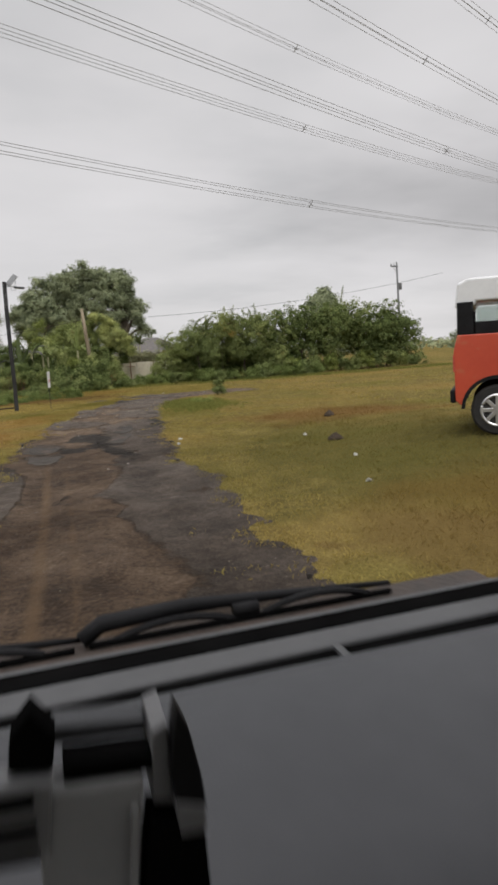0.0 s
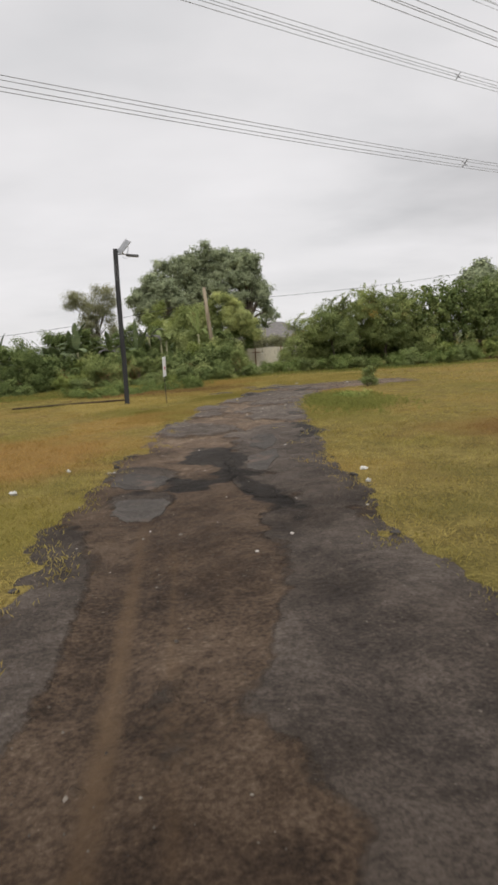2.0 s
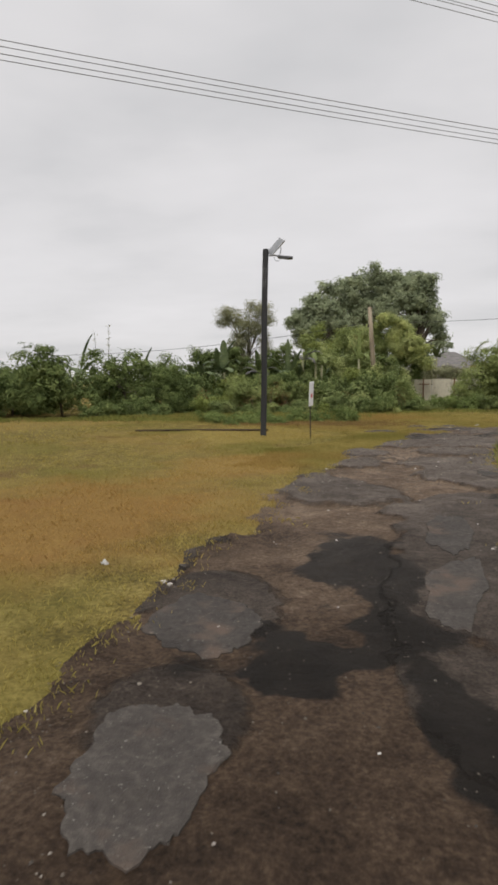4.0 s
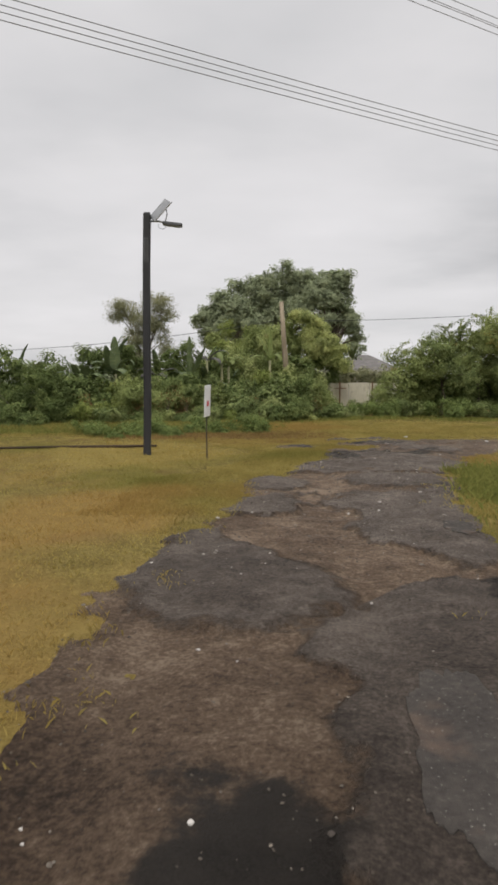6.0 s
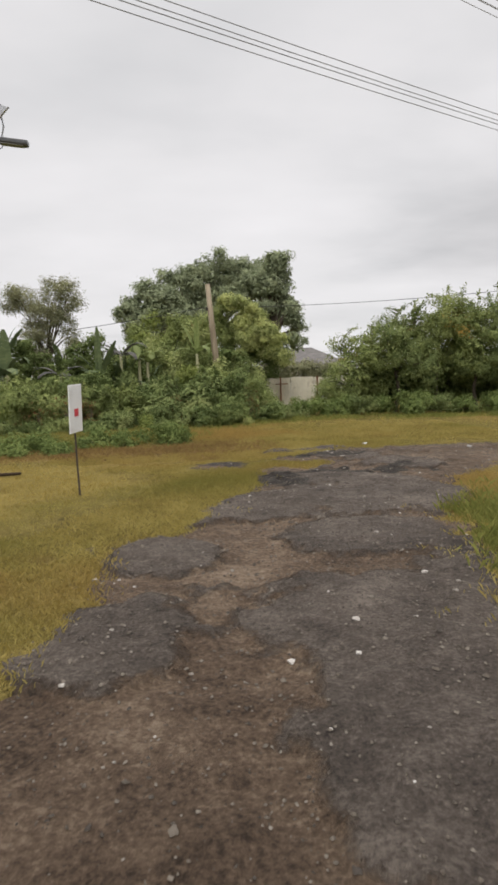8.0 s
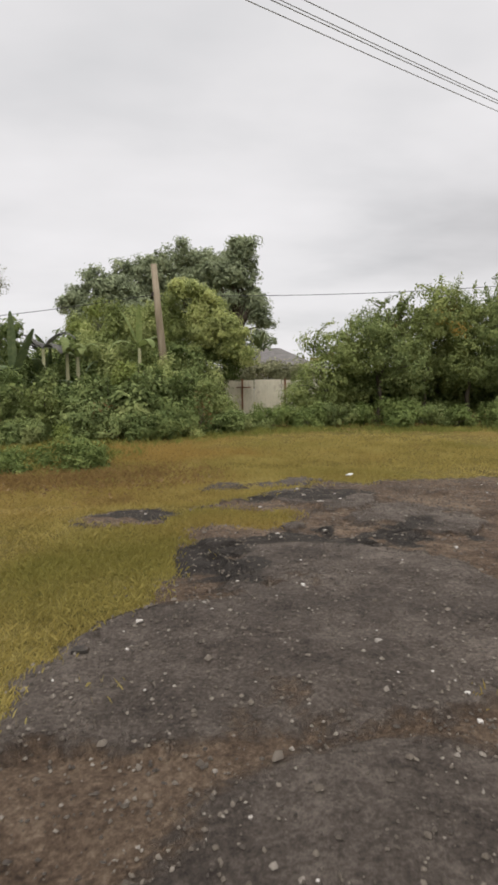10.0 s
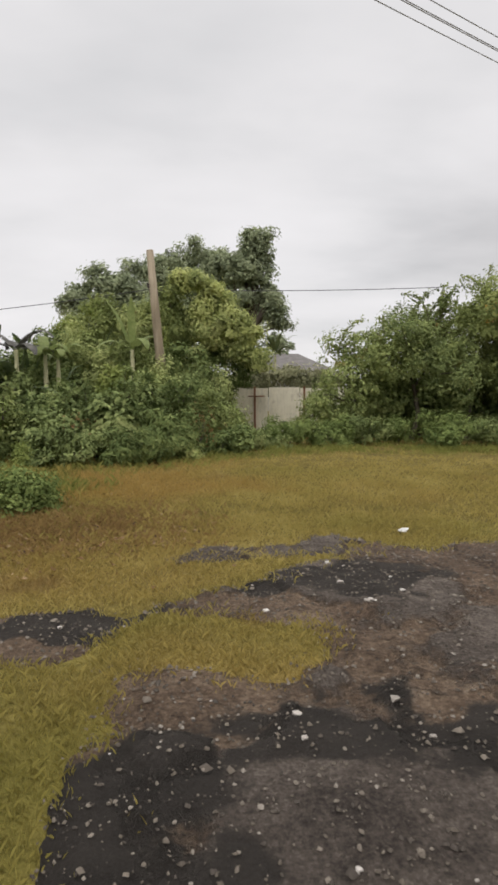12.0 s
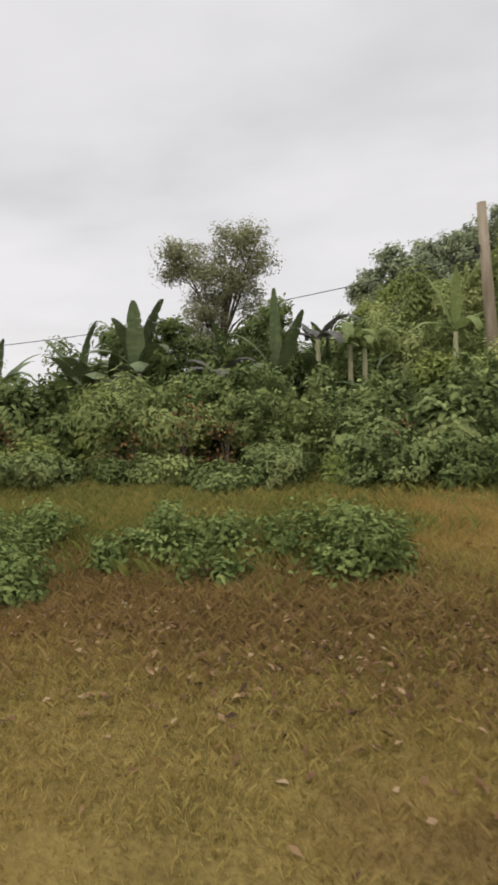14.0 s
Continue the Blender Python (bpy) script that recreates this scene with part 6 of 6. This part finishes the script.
def make_litter():
    rng = np.random.default_rng(8)
    spots = [(-2.1, 12.6, 0.055), (-1.7, 13.9, 0.035), (4.2, 11.0, 0.06), (3.9, 8.2, 0.04), (3.3, 6.6, 0.045), (4.3, 30.0, 0.075), (6.1, 28.9, 0.06), (-1.2, 30.4, 0.05), (1.9, 11.7, 0.04), (2.05, 12.4, 0.05)]
    for x, y, r in spots:
        bm = bmesh.new()
        bmesh.ops.create_icosphere(bm, subdivisions=2, radius=r * 0.75)
        for v in bm.verts:
            v.co = Vector((v.co.x * 1.2, v.co.y * 0.7, v.co.z * 0.28 + 0.012 * rng.normal())) * (1 + 0.2 * rng.normal())
        ob = part("litter", bm, M["paper"])
        zz = float(land(x, y))
        ob.matrix_world = pose(x, y, zz + r * 0.2 + 0.01, 0, 0, rng.uniform(0, 180))
        tagged(ob, "crumpled pale scrap of litter on the grass", "litter", group="litter scraps")


def make_mounds():
    """Low heaps of dark turned earth in the grass."""
    rng = np.random.default_rng(15)
    for x, y, r in ((5.83, 13.6, 0.14), (4.41, 10.05, 0.12)):
        bm = bmesh.new()
        bmesh.ops.create_icosphere(bm, subdivisions=4, radius=r)
        for v in bm.verts:
            p = v.co / r
            k = 1 + 0.12 * float(wave(p.x + x, p.y + p.z, 0.9, y)) + 0.04 * rng.normal()
            v.co = Vector((v.co.x * 1.15 * k, v.co.y * 0.85 * k, max(v.co.z, -0.3 * r) * (0.95 - 0.5 * math.hypot(p.x, p.y)) * k))
        ob = part("earth_mound", bm, M["earth"])
        ob.matrix_world = pose(x, y, float(land(x, y)) + 0.02, 0, 0, 40 * x)
        tagged(ob, "small dark heap of turned earth in the grass", "mound", group="earth mounds")


make_suv()
make_litter()
make_mounds()


def make_car():
    """The car that the film starts in, standing on the road: lower body, dashboard, wipers and a device cradle. x runs forward."""
    t = thing("car", (0, 0, 0.0), "dark grey car with a plain grey dashboard on the dirt road", "car", 91.2)
    z0 = float(road_z(0.0, 0.0))
    t.location.z = z0
    arch = lambda cx: [(cx + 0.4 * math.cos(a), 0.3 + 0.4 * math.sin(a)) for a in np.linspace(math.pi, 0, 12)]
    low = [(-2.0, 0.5), (-1.95, 0.28)] + arch(-1.35) + [(-0.6, 0.24), (0.3, 0.24)] + arch(1.05) + [(1.5, 0.3), (1.56, 0.5), (1.5, 0.7), (1.2, 0.84), (0.95, 0.9), (0.4, 0.9), (0.3, 0.8), (-1.9, 0.8)]
    part("body", prism(low, 1.56, 0.01), M["black_plastic"], t, "dark grey lower body")
    for s in (-1, 1):
        for wx in (-1.35, 1.05):
            make_wheel(t, wx, s * 0.68, 0.29, s)
    h = 1.08 - z0
    # unseen roof and pillars added to shade the dashboard; the windscreen opening is free
    part("roof", prism([(-1.9, 1.66), (-1.6, 1.76), (-0.3, 1.82), (0.28, 1.76), (0.3, 1.74), (-0.3, 1.79), (-1.6, 1.73), (-1.88, 1.64)], 1.3), M["dash_light"], t, "unseen grey car roof that shades the dashboard")
    for s in (-1, 1):
        part("front_pillar", tube([(0.9, s * 0.8, h - 0.15), (0.6, s * 0.76, 1.42), (0.29, s * 0.62, 1.75)], [0.04, 0.035, 0.03], 8), M["black_plastic"], t, smooth=True)
        part("rear_pillar", tube([(-1.9, s * 0.72, 0.8), (-1.88, s * 0.62, 1.65)], [0.06, 0.05], 8), M["black_plastic"], t, smooth=True)
        part("side_panel", box((-1.9, s * 0.76 - 0.02, 0.78), (0.9, s * 0.76 + 0.02, 0.98), 0.01), M["black_plastic"], t)
    part("tailgate", box((-1.93, -0.7, 0.78), (-1.88, 0.7, 1.66), 0.01), M["black_plastic"], t)
    # dashboard top, gently crowned, down to its front face
    bm = bmesh.new()
    prof = [(0.735, h - 0.012), (0.728, h - 0.002), (0.70, h), (0.6, h - 0.004), (0.45, h - 0.016), (0.36, h - 0.04), (0.32, h - 0.09), (0.31, h - 0.17)]
    prev = None
    for k in range(25):
        y = -0.74 + k * 1.48 / 24
        crown = 0.01 * (1 - (y / 0.74) ** 2)
        row = [bm.verts.new((x, y, z + crown)) for x, z in prof] + [bm.verts.new((0.735, y, h - 0.17))]
        if prev:
            for j in range(len(row) - 1):
                bm.faces.new((prev[j], prev[j + 1], row[j + 1], row[j]))
            bm.faces.new((prev[-1], prev[0], row[0], row[-1]))
        else:
            bm.faces.new(row)
        prev = row
    bm.faces.new(prev[::-1])
    part("dashboard", bm, M["dash"], t, "grey moulded dashboard", True)
    # a solid bar fills the slot and paints its dark depth black
    part("vent_slot_fill", box((0.733, -0.72, h - 0.03), (0.77, 0.72, h - 0.004), 0.002), M["rubber"], t, "black bar for the dark of the demister slot")
    for y in (-0.345, 0.35):
        part("slot_rib", box((0.73, y - 0.006, h - 0.012), (0.77, y + 0.006, h + 0.001), 0.001), M["dash_light"], t)
    part("glass_ledge", box((0.768, -0.74, h - 0.04), (0.822, 0.74, h + 0.002), 0.004), M["dash_light"], t, "grey strip under the windscreen")
    part("rubber_seal", box((0.82, -0.76, h - 0.05), (0.868, 0.76, h + 0.004), 0.004), M["rubber"], t, "black windscreen seal")
    part("cowl", box((0.88, -0.76, h - 0.14), (1.025, 0.76, h - 0.034), 0.012), M["iron"], t, "dusty dark cowl")
    part("trim_line", box((0.866, -0.75, h - 0.004), (0.876, 0.75, h + 0.004), 0.001), M["dash_light"], t, "thin pale edge of the glass")
    for base, tip in ((0.56, 0.0), (0.0, -0.56)):
        w = new("wiper")
        w.parent = t
        tagged(w, "black windscreen wiper at rest")
        span = tip - base
        arm = [(0.99, base, h - 0.022), (1.0, base + 0.06 * span, h - 0.004), (1.0, base + 0.3 * span, h + 0.002), (1.0, base + 0.6 * span, h - 0.008), (1.0, tip, h - 0.024)]
        part("arm", tube(arm, [0.014, 0.015, 0.013, 0.009, 0.005], 7), M["black_plastic"], w, smooth=True)
        part("pivot", tube([(0.985, base + 0.45 * span, h - 0.016), (0.985, base + 0.53 * span, h - 0.016)], [0.013, 0.013], 8), M["black_plastic"], w, smooth=True)
        blade = [(0.975, base + span * (0.02 + 0.96 * u), h - 0.026 - 0.003 * u) for u in np.linspace(0, 1, 9)]
        part("blade", tube(blade, [0.005] * 9, 6), M["rubber"], w)
        for c in (0.27, 0.72):
            cy = base + span * c
            bow = [(0.978, cy + d, h - 0.026 + 0.018 * (1 - (d / 0.1) ** 2)) for d in np.linspace(-0.1, 0.1, 7)]
            part("claw", tube(bow, [0.006] * 7, 6), M["black_plastic"], w)
    # the cradle clamped on the dashboard: two upright fins, a back plate and a ribbed clamp
    cr = new("device_cradle")
    cr.parent = t
    # it reaches out over the dashboard's edge, close to the eye
    near = 0.68
    cr.matrix_local = Matrix.Translation((0, -0.017 * near, (1 - near) * (1.5 - z0))) @ Matrix.Diagonal((near, near, near, 1))
    tagged(cr, "black and grey plastic device cradle on the dashboard")

    def plate(name, outline, x0, x1, mat, bevel=0.003, label=""):
        """A y, z outline above the dashboard's edge pushed from x0 to x1."""
        bm = bmesh.new()
        f = bm.faces.new([bm.verts.new((x0, y, h + z)) for y, z in outline])
        ext = bmesh.ops.extrude_face_region(bm, geom=[f])
        bmesh.ops.translate(bm, verts=[p for p in ext["geom"] if isinstance(p, bmesh.types.BMVert)], vec=(x1 - x0, 0, 0))
        if bevel:
            bmesh.ops.bevel(bm, geom=list(bm.edges), offset=bevel, segments=2, affect="EDGES", profile=0.5)
        return part(name, bm, mat, cr, label)

    plate("side_fin", [(-0.054, 0.128), (-0.063, 0.105), (-0.071, 0.058), (-0.073, 0.03), (-0.047, 0.04), (-0.044, 0.07), (-0.049, 0.105)], 0.49, 0.515, M["black_plastic"], 0.002, "pointed black fin")
    plate("side_wall", [(-0.032, 0.105), (-0.046, 0.11), (-0.046, 0.035), (-0.028, 0.04)], 0.5, 0.56, M["cradle_grey"], 0.002, "grey inner wall")
    plate("fin_block", [(-0.047, 0.042), (-0.072, 0.032), (-0.072, 0.008), (-0.047, 0.01)], 0.488, 0.53, M["cradle_grey"], 0.003, "grey block under the fin")
    # a solid block and a bar paint a cavity and a slot black
    plate("cavity_block", [(-0.024, 0.03), (-0.07, 0.012), (-0.072, -0.09), (-0.004, -0.09)], 0.49, 0.53, M["rubber"], 0.002, "solid black block painted for a dark cavity")
    plate("slot", [(0.042, 0.094), (-0.03, 0.086), (-0.03, 0.068), (0.042, 0.077)], 0.5, 0.53, M["rubber"], 0.001, "black bar painted for a dark slot")
    plate("back_plate", [(0.05, 0.112), (-0.03, 0.1), (-0.03, 0.086), (0.05, 0.094)], 0.53, 0.56, M["dash"], 0.003)
    plate("front_plate", [(0.066, 0.078), (-0.022, 0.068), (-0.004, -0.09), (0.07, -0.09)], 0.495, 0.53, M["cradle_pale"], 0.004, "grey front plate")
    plate("front_rib", [(-0.009, 0.045), (-0.015, 0.044), (-0.002, -0.09), (0.004, -0.09)], 0.488, 0.498, M["cradle_pale"], 0.001, "raised pale rib")
    plate("side_fin", [(0.062, 0.146), (0.045, 0.12), (0.05, 0.09), (0.084, 0.096), (0.08, 0.125)], 0.5, 0.53, M["rubber"], 0.002, "black fin")
    plate("clamp_block", [(0.05, 0.088), (0.11, 0.096), (0.115, 0.03), (0.058, 0.026)], 0.49, 0.52, M["cradle_grey"], 0.003)
    # black bars: a slot's dark, two ribs and the block's dark lower edge
    for z0r, z1r in ((0.083, 0.071), (0.06, 0.053), (0.048, 0.041), (0.032, 0.024)):
        plate("clamp_bar", [(0.066, z0r), (0.112, z0r + 0.004), (0.112, z1r + 0.004), (0.066, z1r)], 0.486, 0.5, M["rubber"], 0.001)
    plate("stem", [(0.03, -0.05), (-0.02, -0.05), (-0.02, -0.22), (0.03, -0.22)], 0.5, 0.53, M["black_plastic"], 0.004, "black stem down to the dashboard")
    plate("foot", [(0.06, -0.215), (-0.05, -0.215), (-0.05, -0.24), (0.06, -0.24)], 0.46, 0.6, M["black_plastic"], 0.006)


make_car()
